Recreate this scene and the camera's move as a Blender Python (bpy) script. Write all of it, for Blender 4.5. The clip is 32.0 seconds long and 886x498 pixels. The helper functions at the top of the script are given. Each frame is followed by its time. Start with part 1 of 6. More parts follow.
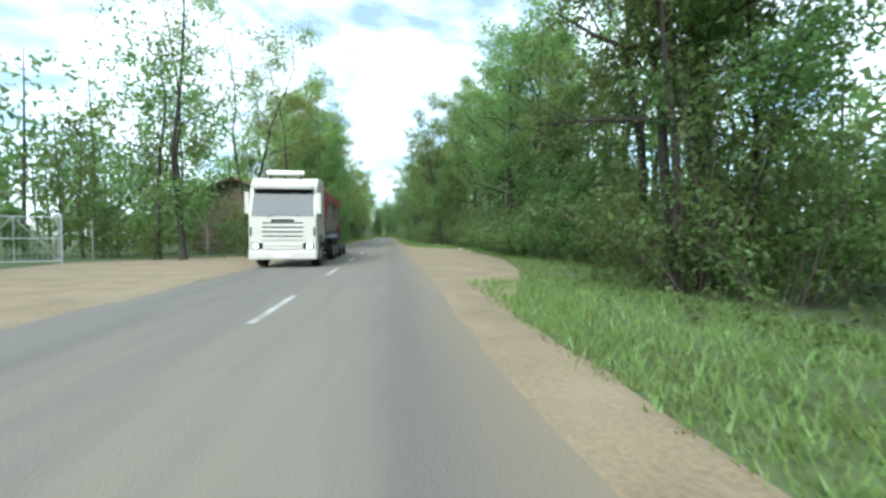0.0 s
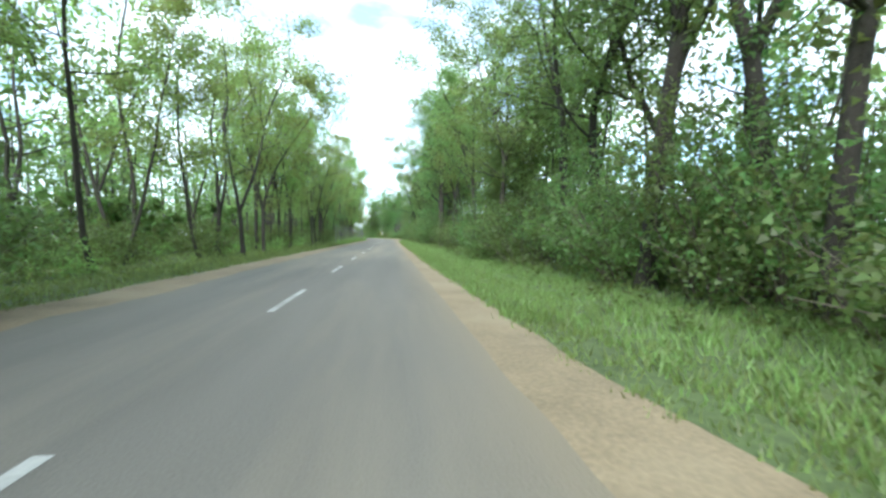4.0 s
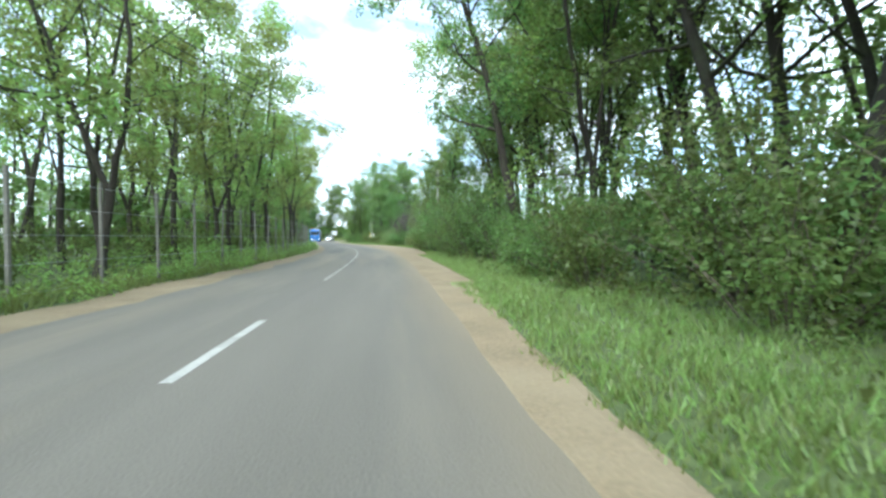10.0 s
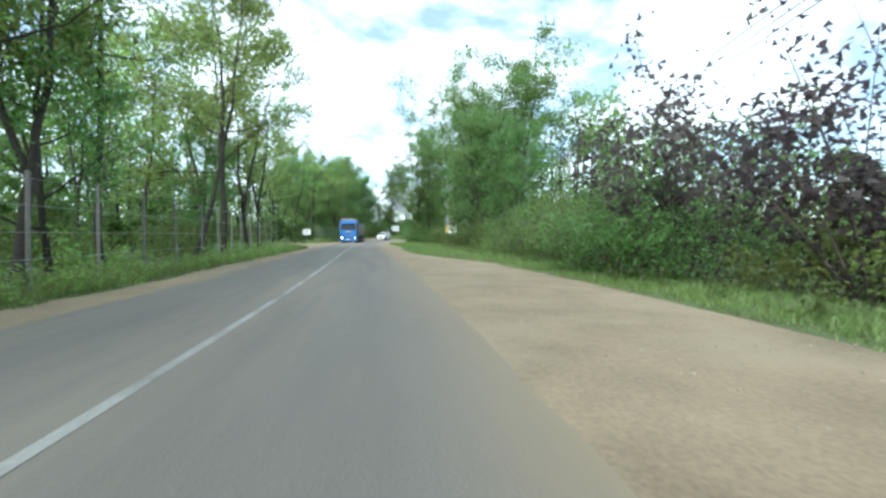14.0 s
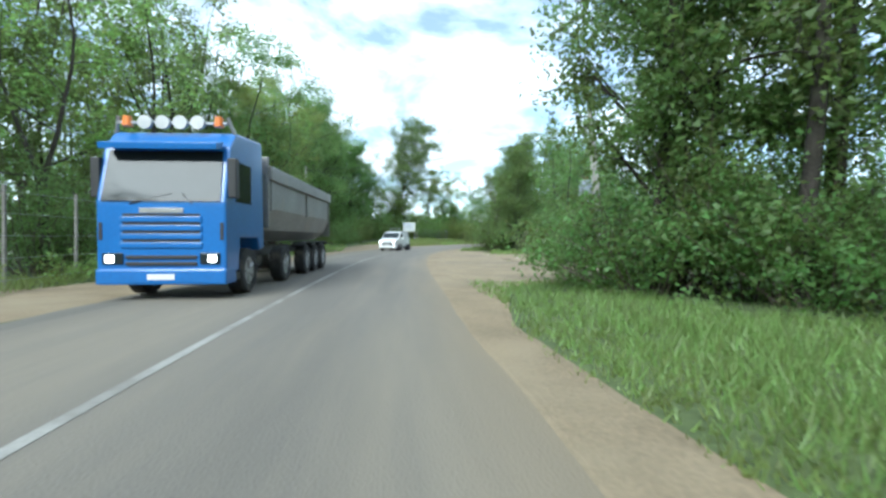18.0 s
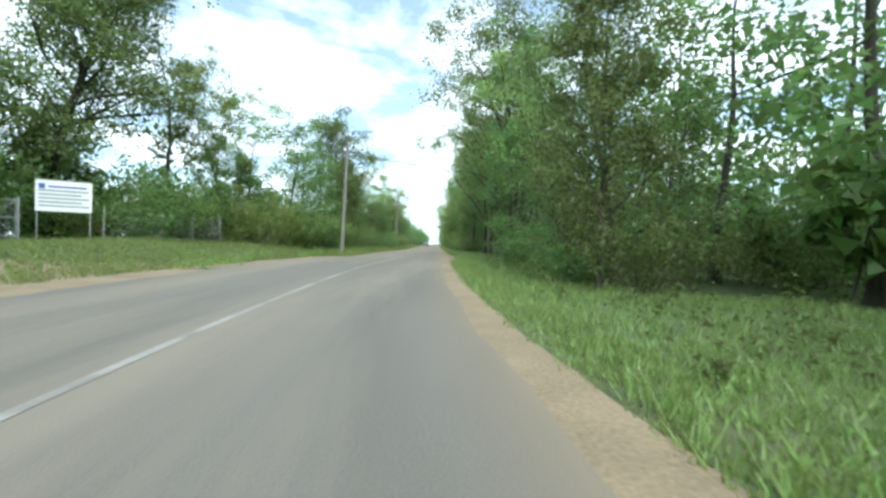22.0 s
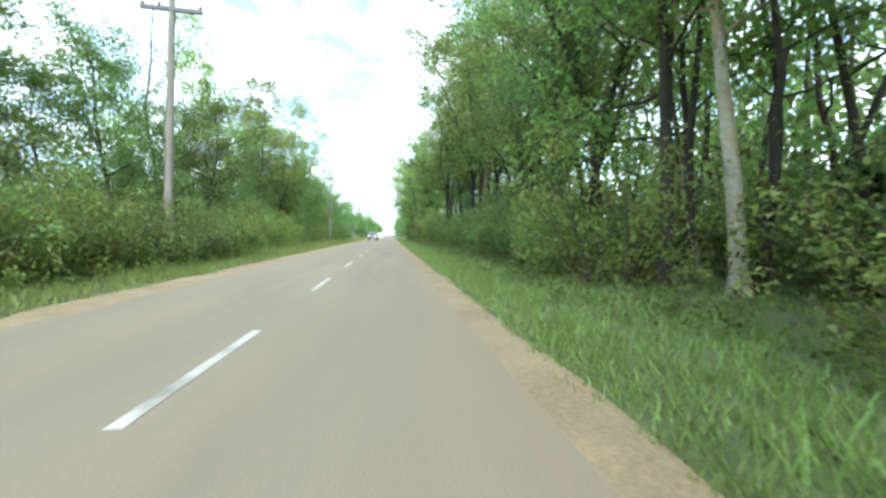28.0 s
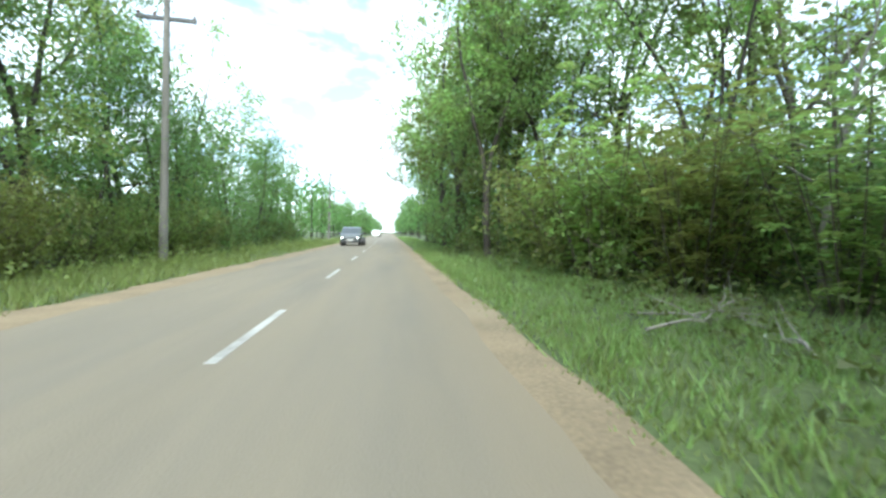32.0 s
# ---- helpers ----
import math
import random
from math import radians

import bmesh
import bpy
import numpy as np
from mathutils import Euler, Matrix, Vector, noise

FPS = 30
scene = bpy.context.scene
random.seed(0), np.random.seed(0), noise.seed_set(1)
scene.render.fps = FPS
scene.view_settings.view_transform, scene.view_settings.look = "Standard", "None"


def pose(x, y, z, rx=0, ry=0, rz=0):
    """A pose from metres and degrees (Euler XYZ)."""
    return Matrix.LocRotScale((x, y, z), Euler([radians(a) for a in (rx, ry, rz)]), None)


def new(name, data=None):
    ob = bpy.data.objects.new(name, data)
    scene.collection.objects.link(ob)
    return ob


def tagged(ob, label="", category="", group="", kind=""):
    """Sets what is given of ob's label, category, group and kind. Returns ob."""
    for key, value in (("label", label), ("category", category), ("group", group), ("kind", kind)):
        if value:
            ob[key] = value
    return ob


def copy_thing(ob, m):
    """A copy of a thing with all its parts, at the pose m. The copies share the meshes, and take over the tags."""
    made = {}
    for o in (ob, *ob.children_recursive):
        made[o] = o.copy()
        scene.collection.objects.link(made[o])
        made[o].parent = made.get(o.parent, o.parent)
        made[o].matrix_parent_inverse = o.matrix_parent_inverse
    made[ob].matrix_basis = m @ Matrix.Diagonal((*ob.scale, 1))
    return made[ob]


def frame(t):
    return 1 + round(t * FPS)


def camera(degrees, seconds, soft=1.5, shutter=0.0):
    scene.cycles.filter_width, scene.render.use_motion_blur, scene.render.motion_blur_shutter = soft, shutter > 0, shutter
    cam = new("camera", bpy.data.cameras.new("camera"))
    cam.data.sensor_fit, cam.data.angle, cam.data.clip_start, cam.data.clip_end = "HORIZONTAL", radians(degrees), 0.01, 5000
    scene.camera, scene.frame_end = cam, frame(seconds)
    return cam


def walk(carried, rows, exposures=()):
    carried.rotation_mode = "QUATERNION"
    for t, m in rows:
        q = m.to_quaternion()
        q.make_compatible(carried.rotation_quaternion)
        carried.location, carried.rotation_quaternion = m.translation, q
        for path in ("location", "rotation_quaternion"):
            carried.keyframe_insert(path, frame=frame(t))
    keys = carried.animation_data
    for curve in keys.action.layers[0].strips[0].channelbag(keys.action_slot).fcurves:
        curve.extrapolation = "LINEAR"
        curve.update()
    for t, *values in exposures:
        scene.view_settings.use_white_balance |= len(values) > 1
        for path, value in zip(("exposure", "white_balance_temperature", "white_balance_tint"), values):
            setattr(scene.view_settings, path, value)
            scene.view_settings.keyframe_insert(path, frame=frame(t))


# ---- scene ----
# ---- camera and its drive ----
# seconds, x, y, turn to the right, tilt
ROWS = [
    (0.0, 0.00, 0.00, 6.60, -1.79), (0.5, -0.00, 6.70, 6.63, -1.79), (1.0, -0.00, 13.41, 6.66, -1.79), (1.5, 0.00, 20.12, 6.67, -1.79),
    (2.0, 0.01, 26.85, 6.66, -1.79), (2.5, 0.01, 33.58, 6.64, -1.79), (3.0, 0.01, 40.31, 6.61, -1.79), (3.5, 0.00, 47.03, 6.61, -1.79),
    (4.0, 0.00, 53.76, 6.62, -1.79), (4.5, 0.00, 60.49, 6.63, -1.77), (5.0, 0.00, 67.21, 6.65, -1.74), (5.5, 0.01, 73.94, 6.70, -1.72),
    (6.0, 0.02, 80.67, 6.75, -1.69), (6.5, 0.03, 87.40, 6.75, -1.67), (7.0, 0.05, 94.15, 6.68, -1.65), (7.5, 0.05, 100.91, 6.54, -1.61),
    (8.0, 0.02, 107.71, 6.42, -1.58), (8.5, -0.00, 114.54, 6.47, -1.54), (9.0, -0.02, 121.43, 6.63, -1.50), (9.5, -0.00, 128.39, 6.91, -1.47),
    (10.0, 0.05, 135.45, 7.14, -1.43), (10.5, 0.12, 142.59, 7.17, -1.40), (11.0, 0.19, 149.79, 6.89, -1.36), (11.5, 0.19, 157.06, 6.17, -1.40),
    (12.0, 0.07, 164.39, 4.98, -1.43), (12.5, -0.24, 171.76, 3.23, -1.47), (13.0, -0.81, 179.17, 1.32, -1.50), (13.5, -1.62, 186.61, -0.35, -1.65),
    (14.0, -2.64, 194.08, -1.85, -1.79), (14.5, -3.85, 201.57, -3.17, -1.75), (15.0, -5.23, 209.08, -4.15, -1.70), (15.5, -6.71, 216.60, -4.53, -1.66),
    (16.0, -8.21, 224.15, -4.51, -1.62), (16.5, -9.69, 231.73, -4.20, -1.58), (17.0, -11.11, 239.32, -3.63, -1.43), (17.5, -12.44, 246.90, -2.81, -1.43),
    (18.0, -13.63, 254.46, -1.83, -1.43), (18.5, -14.68, 261.95, -0.78, -1.43), (19.0, -15.57, 269.34, 0.52, -1.43), (19.5, -16.25, 276.61, 2.31, -1.29),
    (20.0, -16.66, 283.74, 5.00, -1.15), (20.5, -16.65, 290.72, 9.15, -1.00), (21.0, -16.06, 297.56, 13.88, -0.86), (21.5, -14.94, 304.23, 18.38, -0.77),
    (22.0, -13.32, 310.75, 22.26, -0.68), (22.5, -11.33, 317.16, 25.02, -0.64), (23.0, -9.07, 323.52, 26.91, -0.61), (23.5, -6.64, 329.85, 28.03, -0.64),
    (24.0, -4.11, 336.19, 28.65, -0.66), (24.5, -1.51, 342.53, 29.00, -0.69), (25.0, 1.11, 348.87, 29.12, -0.72), (25.5, 3.74, 355.22, 29.05, -0.88),
    (26.0, 6.34, 361.56, 28.86, -1.05), (26.5, 8.92, 367.89, 28.59, -1.22), (27.0, 11.44, 374.21, 28.32, -1.43), (27.5, 13.93, 380.50, 28.12, -1.65),
    (28.0, 16.38, 386.75, 27.98, -1.86), (28.5, 18.81, 392.98, 27.91, -1.92), (29.0, 21.22, 399.19, 27.89, -1.97), (29.5, 23.64, 405.39, 27.90, -2.02),
    (30.0, 26.05, 411.59, 27.93, -2.08), (30.5, 28.47, 417.80, 27.94, -2.09), (31.0, 30.90, 424.01, 27.94, -2.11), (31.5, 33.32, 430.22, 27.94, -2.13),
    (32.0, 35.74, 436.43, 27.94, -2.15),
]
EYE = 1.25
cam = camera(88.8, 32.0, soft=2.8, shutter=0.06)
LEAN = [(0, 0), (19.5, 0), (20.5, -0.9), (21.5, -1.5), (22.5, -1.1), (24, 0), (32, 0)]     # the car leans out of the bend
walk(cam, [(t, pose(x, y, EYE, 90 + tilt, float(np.interp(t, *zip(*LEAN))), -turn)) for t, x, y, turn, tilt in ROWS],
     exposures=[(0, 0.85, 5600, -1), (1, 0.75, 5600, -1), (2, 0.85, 5600, -1), (3, 1.0, 5600, -1), (4, 1.32, 5600, -1), (7, 1.40, 5600, -1), (9.5, 1.32, 5600, -1), (11, 1.22, 5600, -1),
                (12, 1.15, 5600, -1), (13, 1.10, 5600, -1), (14, 0.92, 5600, -1), (17, 0.75, 5600, -1), (18, 0.78, 5500, -1), (19, 0.92, 5450, -1), (21, 0.74, 5600, -1), (22, 0.85, 5750, -1),
                (24, 0.88, 5850, -1), (25.5, 1.1, 5850, -1), (28, 1.28, 5800, -1), (29, 1.26, 5800, -1), (30, 1.27, 5850, -1), (32, 1.22, 5750, -1)])

# ---- world and sun: bright day under broken white cloud ----
SUN_AZ, SUN_EL = 158.0, 41.0          # degrees to the left of the first heading; height
world = bpy.data.worlds.new("sky")
scene.world = world
world.use_nodes = True
wn, wl = world.node_tree.nodes, world.node_tree.links
wn.clear()
sky = wn.new("ShaderNodeTexSky")
sky.sky_type, sky.sun_disc = "NISHITA", False
sky.sun_elevation, sky.sun_rotation = radians(SUN_EL), radians(-SUN_AZ)
coord = wn.new("ShaderNodeTexCoord")
split = wn.new("ShaderNodeSeparateXYZ")
wl.new(coord.outputs["Generated"], split.inputs[0])
lift = wn.new("ShaderNodeMath")
lift.operation = "ADD"
lift.inputs[1].default_value = 0.25
wl.new(split.outputs["Z"], lift.inputs[0])
flat = []
for axis in "XY":
    div = wn.new("ShaderNodeMath")
    div.operation = "DIVIDE"
    wl.new(split.outputs[axis], div.inputs[0])
    wl.new(lift.outputs[0], div.inputs[1])
    flat.append(div)
join = wn.new("ShaderNodeCombineXYZ")
wl.new(flat[0].outputs[0], join.inputs[0])
wl.new(flat[1].outputs[0], join.inputs[1])
cloud = wn.new("ShaderNodeTexNoise")
cloud.inputs["Scale"].default_value = 1.7
cloud.inputs["Detail"].default_value = 9
cloud.inputs["Roughness"].default_value = 0.58
cloud.inputs["Distortion"].default_value = 0.3
wl.new(join.outputs[0], cloud.inputs["Vector"])
cover = wn.new("ShaderNodeValToRGB")
cover.color_ramp.elements[0].position, cover.color_ramp.elements[1].position = 0.42, 0.57
cover.color_ramp.elements[0].color = (0.18, 0.18, 0.18, 1)
wl.new(cloud.outputs["Fac"], cover.inputs["Fac"])
white = wn.new("ShaderNodeRGB")
white.outputs[0].default_value = (8.5, 8.85, 9.3, 1)
mix = wn.new("ShaderNodeMix")
mix.data_type = "RGBA"
wl.new(cover.outputs["Color"], mix.inputs["Factor"])
wl.new(sky.outputs[0], mix.inputs["A"])
wl.new(white.outputs[0], mix.inputs["B"])
back = wn.new("ShaderNodeBackground")
back.inputs["Strength"].default_value = 0.13
wl.new(mix.outputs["Result"], back.inputs["Color"])
wout = wn.new("ShaderNodeOutputWorld")
wl.new(back.outputs[0], wout.inputs["Surface"])

sun = new("sun", bpy.data.lights.new("sun", "SUN"))
sun.data.energy, sun.data.angle, sun.data.color = 2.9, radians(35), (1.0, 0.95, 0.87)
sun.rotation_euler = Euler((radians(90 - SUN_EL), 0, radians(180 + SUN_AZ)))

# ---- materials ----
def material(name, base, rough=0.8, metal=0.0, spread=0.25, scale=3.0, fine=40.0, bump=0.0, per="", hue=0.0, clear=0.0,
             emit=0.0, stain=None, stain_at=0.62, coords="Object", stretch=None):
    """A surface with two scales of variation, fine relief and stains of their own colour; per: 'object' or 'island' adds variation from piece to piece."""
    m = bpy.data.materials.new(name)
    m.use_nodes = True
    n, l = m.node_tree.nodes, m.node_tree.links
    b = n["Principled BSDF"]
    b.inputs["Roughness"].default_value, b.inputs["Metallic"].default_value = rough, metal
    tc = n.new("ShaderNodeTexCoord")
    big, small = n.new("ShaderNodeTexNoise"), n.new("ShaderNodeTexNoise")
    place = tc.outputs[coords]
    if stretch:
        mapping = n.new("ShaderNodeMapping")
        mapping.inputs["Scale"].default_value = stretch
        l.new(place, mapping.inputs["Vector"])
        place = mapping.outputs[0]
    for tex, sc, det, src in ((big, scale, 4, place), (small, fine, 3, tc.outputs[coords])):
        tex.inputs["Scale"].default_value, tex.inputs["Detail"].default_value = sc, det
        l.new(src, tex.inputs["Vector"])
    add = n.new("ShaderNodeMath")
    add.operation = "ADD"
    l.new(big.outputs["Fac"], add.inputs[0])
    l.new(small.outputs["Fac"], add.inputs[1])
    value = n.new("ShaderNodeMapRange")
    value.inputs["From Min"].default_value, value.inputs["From Max"].default_value = 0.6, 1.4
    value.inputs["To Min"].default_value, value.inputs["To Max"].default_value = 1 - spread, 1 + spread
    l.new(add.outputs[0], value.inputs["Value"])
    hsv = n.new("ShaderNodeHueSaturation")
    hsv.inputs["Color"].default_value = (*base, 1)
    l.new(value.outputs[0], hsv.inputs["Value"])
    colour = hsv.outputs["Color"]
    if per:
        src = n.new("ShaderNodeObjectInfo" if per == "object" else "ShaderNodeNewGeometry")
        rnd = src.outputs["Random" if per == "object" else "Random Per Island"]
        h2 = n.new("ShaderNodeHueSaturation")
        for key, lo, hi in (("Hue", 0.5 - hue, 0.5 + hue), ("Value", 0.75, 1.25)):
            r = n.new("ShaderNodeMapRange")
            r.inputs["To Min"].default_value, r.inputs["To Max"].default_value = lo, hi
            l.new(rnd, r.inputs["Value"])
            l.new(r.outputs[0], h2.inputs[key])
        l.new(colour, h2.inputs["Color"])
        colour = h2.outputs["Color"]
    if stain:
        st = n.new("ShaderNodeTexNoise")
        st.inputs["Scale"].default_value, st.inputs["Detail"].default_value, st.inputs["Roughness"].default_value = scale * 0.37, 6, 0.65
        l.new(place, st.inputs["Vector"])
        ramp = n.new("ShaderNodeValToRGB")
        ramp.color_ramp.elements[0].position, ramp.color_ramp.elements[1].position = stain_at - 0.1, stain_at + 0.1
        l.new(st.outputs["Fac"], ramp.inputs["Fac"])
        mx = n.new("ShaderNodeMix")
        mx.data_type = "RGBA"
        mx.inputs["B"].default_value = (*stain, 1)
        l.new(ramp.outputs["Color"], mx.inputs["Factor"])
        l.new(colour, mx.inputs["A"])
        colour = mx.outputs["Result"]
    l.new(colour, b.inputs["Base Color"])
    if bump:
        bp = n.new("ShaderNodeBump")
        bp.inputs["Strength"].default_value, bp.inputs["Distance"].default_value = bump, 0.02
        l.new(small.outputs["Fac"], bp.inputs["Height"])
        l.new(bp.outputs["Normal"], b.inputs["Normal"])
    if clear:
        b.inputs["Coat Weight"].default_value, b.inputs["Coat Roughness"].default_value = clear, 0.08
    if emit:
        b.inputs["Emission Color"].default_value, b.inputs["Emission Strength"].default_value = (1, 0.96, 0.88, 1), emit
    return m


def foliage(name, base, hue=0.03, through_leaf=0.58, gloss=0.5):
    """Leaves: colour differs from leaf to leaf and from plant to plant, and part of the light passes through."""
    m = bpy.data.materials.new(name)
    m.use_nodes = True
    n, l = m.node_tree.nodes, m.node_tree.links
    b, out = n["Principled BSDF"], n["Material Output"]
    b.inputs["Roughness"].default_value = gloss
    obj, geo = n.new("ShaderNodeObjectInfo"), n.new("ShaderNodeNewGeometry")
    h1, h2 = n.new("ShaderNodeHueSaturation"), n.new("ShaderNodeHueSaturation")
    h1.inputs["Color"].default_value = (*base, 1)
    for node, rnd, span, lo, hi in ((h1, obj.outputs["Random"], hue, 0.75, 1.3), (h2, geo.outputs["Random Per Island"], hue * 0.7, 0.6, 1.5)):
        for key, a, c in (("Hue", 0.5 - span, 0.5 + span), ("Value", lo, hi)):
            r = n.new("ShaderNodeMapRange")
            r.inputs["To Min"].default_value, r.inputs["To Max"].default_value = a, c
            l.new(rnd, r.inputs["Value"])
            l.new(r.outputs[0], node.inputs[key])
    l.new(h1.outputs[0], h2.inputs["Color"])
    l.new(h2.outputs[0], b.inputs["Base Color"])
    tr = n.new("ShaderNodeBsdfTranslucent")
    warm = n.new("ShaderNodeHueSaturation")
    warm.inputs["Hue"].default_value, warm.inputs["Value"].default_value = 0.49, 1.75
    l.new(h2.outputs[0], warm.inputs["Color"])
    l.new(warm.outputs[0], tr.inputs["Color"])
    mx = n.new("ShaderNodeMixShader")
    mx.inputs[0].default_value = through_leaf
    l.new(b.outputs[0], mx.inputs[1])
    l.new(tr.outputs[0], mx.inputs[2])
    l.new(mx.outputs[0], out.inputs["Surface"])
    return m


LEAF = foliage("leaf_green", (0.113, 0.168, 0.05))
LEAF_DEEP = foliage("leaf_deep", (0.108, 0.163, 0.049))
LEAF_PALE = foliage("leaf_pale", (0.168, 0.222, 0.062))
LEAF_OLIVE = foliage("leaf_olive", (0.126, 0.174, 0.05))
LEAF_PURPLE = foliage("leaf_purple", (0.075, 0.06, 0.055), hue=0.05)
GRASS = foliage("grass_blades", (0.148, 0.18, 0.052), hue=0.03, through_leaf=0.35)
BARK = material("bark", (0.045, 0.038, 0.031), 0.95, scale=2, fine=18, bump=0.9, spread=0.45, per="object", stain=(0.07, 0.08, 0.045))
BARK_PALE = material("bark_pale", (0.38, 0.36, 0.3), 0.9, scale=1.6, fine=9, bump=0.6, spread=0.4, stain=(0.42, 0.3, 0.06), stain_at=0.58)
TWIG = material("twig", (0.11, 0.09, 0.068), 0.95, scale=4, fine=30, bump=0.4, spread=0.3)
ASPHALT = material("asphalt", (0.142, 0.129, 0.11), 0.93, scale=1.0, fine=45, bump=0.5, spread=0.24, stain=(0.205, 0.178, 0.138), stain_at=0.57, coords="UV", stretch=(0.09, 0.9, 1))
SAND = material("sandy_shoulder", (0.222, 0.17, 0.105), 0.97, scale=0.9, fine=22, bump=0.7, spread=0.35, stain=(0.265, 0.212, 0.138), stain_at=0.6)
GRAVEL = material("gravel_yard", (0.235, 0.182, 0.112), 0.97, scale=0.6, fine=16, bump=1.0, spread=0.4, stain=(0.185, 0.148, 0.1), stain_at=0.58)
SOIL = material("woodland_floor", (0.075, 0.1, 0.034), 1.0, scale=0.4, fine=12, bump=0.8, spread=0.45, stain=(0.1, 0.085, 0.045), stain_at=0.68)
PAINT = material("road_paint", (0.4, 0.39, 0.365), 0.85, scale=2.5, fine=30, spread=0.2, stain=(0.2, 0.19, 0.17), stain_at=0.56)
PAINT_WORN = material("worn_road_paint", (0.3, 0.29, 0.265), 0.88, scale=1.6, fine=30, spread=0.25, stain=(0.17, 0.158, 0.138), stain_at=0.52)
CONCRETE = material("concrete", (0.34, 0.325, 0.295), 0.9, scale=2, fine=25, bump=0.4, spread=0.22, stain=(0.25, 0.24, 0.2), stain_at=0.63)
STEEL = material("galvanised_steel", (0.42, 0.43, 0.44), 0.5, 0.7, scale=3, fine=30, spread=0.2)
DARK_STEEL = material("dark_steel", (0.09, 0.09, 0.09), 0.55, 0.5, scale=3, fine=30, spread=0.25)

POLE_GREY = material("weathered_pole", (0.19, 0.178, 0.16), 0.92, scale=1.5, fine=20, bump=0.4, spread=0.3, stain=(0.13, 0.12, 0.1))
DEAD_WOOD = material("dead_wood", (0.24, 0.22, 0.19), 0.95, scale=4, fine=30, bump=0.4, spread=0.3)


def dusted(mat, dust, s0, s1, most, axis="X"):
    """Pale sand trodden into the road more and more from s0 to s1, along the way (X) or across it (Y), in patches."""
    n, l = mat.node_tree.nodes, mat.node_tree.links
    b = n["Principled BSDF"]
    old = b.inputs["Base Color"].links[0].from_socket
    tc, sep = n.new("ShaderNodeTexCoord"), n.new("ShaderNodeSeparateXYZ")
    l.new(tc.outputs["UV"], sep.inputs[0])
    r = n.new("ShaderNodeMapRange")
    for key, v in (("From Min", s0), ("From Max", s1), ("To Min", 0.0), ("To Max", most)):
        r.inputs[key].default_value = v
    l.new(sep.outputs[axis], r.inputs["Value"])
    mp, tex = n.new("ShaderNodeMapping"), n.new("ShaderNodeTexNoise")
    mp.inputs["Scale"].default_value = (0.12, 0.8, 1)
    l.new(tc.outputs["UV"], mp.inputs["Vector"])
    l.new(mp.outputs[0], tex.inputs["Vector"])
    tex.inputs["Scale"].default_value, tex.inputs["Detail"].default_value = 1.3, 5
    mul = n.new("ShaderNodeMath")
    mul.operation, mul.use_clamp = "MULTIPLY", True
    l.new(r.outputs[0], mul.inputs[0])
    up = n.new("ShaderNodeMapRange")
    up.inputs["From Min"].default_value, up.inputs["From Max"].default_value = 0.25, 0.7
    up.inputs["To Min"].default_value, up.inputs["To Max"].default_value = 0.5, 1.3
    l.new(tex.outputs["Fac"], up.inputs["Value"])
    l.new(up.outputs[0], mul.inputs[1])
    mx = n.new("ShaderNodeMix")
    mx.data_type = "RGBA"
    mx.inputs["B"].default_value = (*dust, 1)
    l.new(mul.outputs[0], mx.inputs["Factor"])
    l.new(old, mx.inputs["A"])
    l.new(mx.outputs["Result"], b.inputs["Base Color"])


dusted(ASPHALT, (0.225, 0.187, 0.128), 325, 385, 0.55)
dusted(ASPHALT, (0.225, 0.178, 0.115), 0.2, 1.5, 1.0, "Y")


# ---- mesh tools ----
def from_arrays(name, verts, faces, mat, smooth=True):
    """A mesh from an array of points and an array of faces that all have the same number of corners."""
    verts, faces = np.asarray(verts, dtype=np.float32), np.asarray(faces, dtype=np.int32)
    me = bpy.data.meshes.new(name)
    k = faces.shape[1]
    me.vertices.add(len(verts))
    me.vertices.foreach_set("co", verts.ravel())
    me.loops.add(faces.size)
    me.loops.foreach_set("vertex_index", faces.ravel())
    me.polygons.add(len(faces))
    me.polygons.foreach_set("loop_start", np.arange(0, faces.size, k, dtype=np.int32))
    me.polygons.foreach_set("use_smooth", np.full(len(faces), smooth))
    me.materials.append(mat)
    me.update(calc_edges=True)
    return me


def part(name, data, mat, parent=None, label=""):
    """Links a bmesh or a mesh as one object under parent."""
    if isinstance(data, bmesh.types.BMesh):
        me = bpy.data.meshes.new(name)
        data.to_mesh(me)
        data.free()
        me.materials.append(mat)
    else:
        me = data
    ob = new(name, me)
    ob.parent = parent
    return tagged(ob, label)


def thing(name, label, category, group="", at=None, kind=""):
    ob = tagged(new(name), label, category, group, kind)
    ob.empty_display_size = 0.2
    if at is not None:
        ob.matrix_basis = at
    return ob


def box(bm, x0, x1, y0, y1, z0, z1, bevel=0.0, m=None):
    """Adds a box, with bevelled edges if asked, to bm."""
    made = bmesh.ops.create_cube(bm, size=1)["verts"]
    for v in made:
        v.co = Vector((x0 + (v.co.x + 0.5) * (x1 - x0), y0 + (v.co.y + 0.5) * (y1 - y0), z0 + (v.co.z + 0.5) * (z1 - z0)))
    if m is not None:
        bmesh.ops.transform(bm, matrix=m, verts=made)
    if bevel:
        edges = list({e for v in made for e in v.link_edges})
        bmesh.ops.bevel(bm, geom=edges, offset=bevel, segments=2, affect="EDGES", profile=0.6)
    return bm


def block(*args, **kw):
    return box(bmesh.new(), *args, **kw)


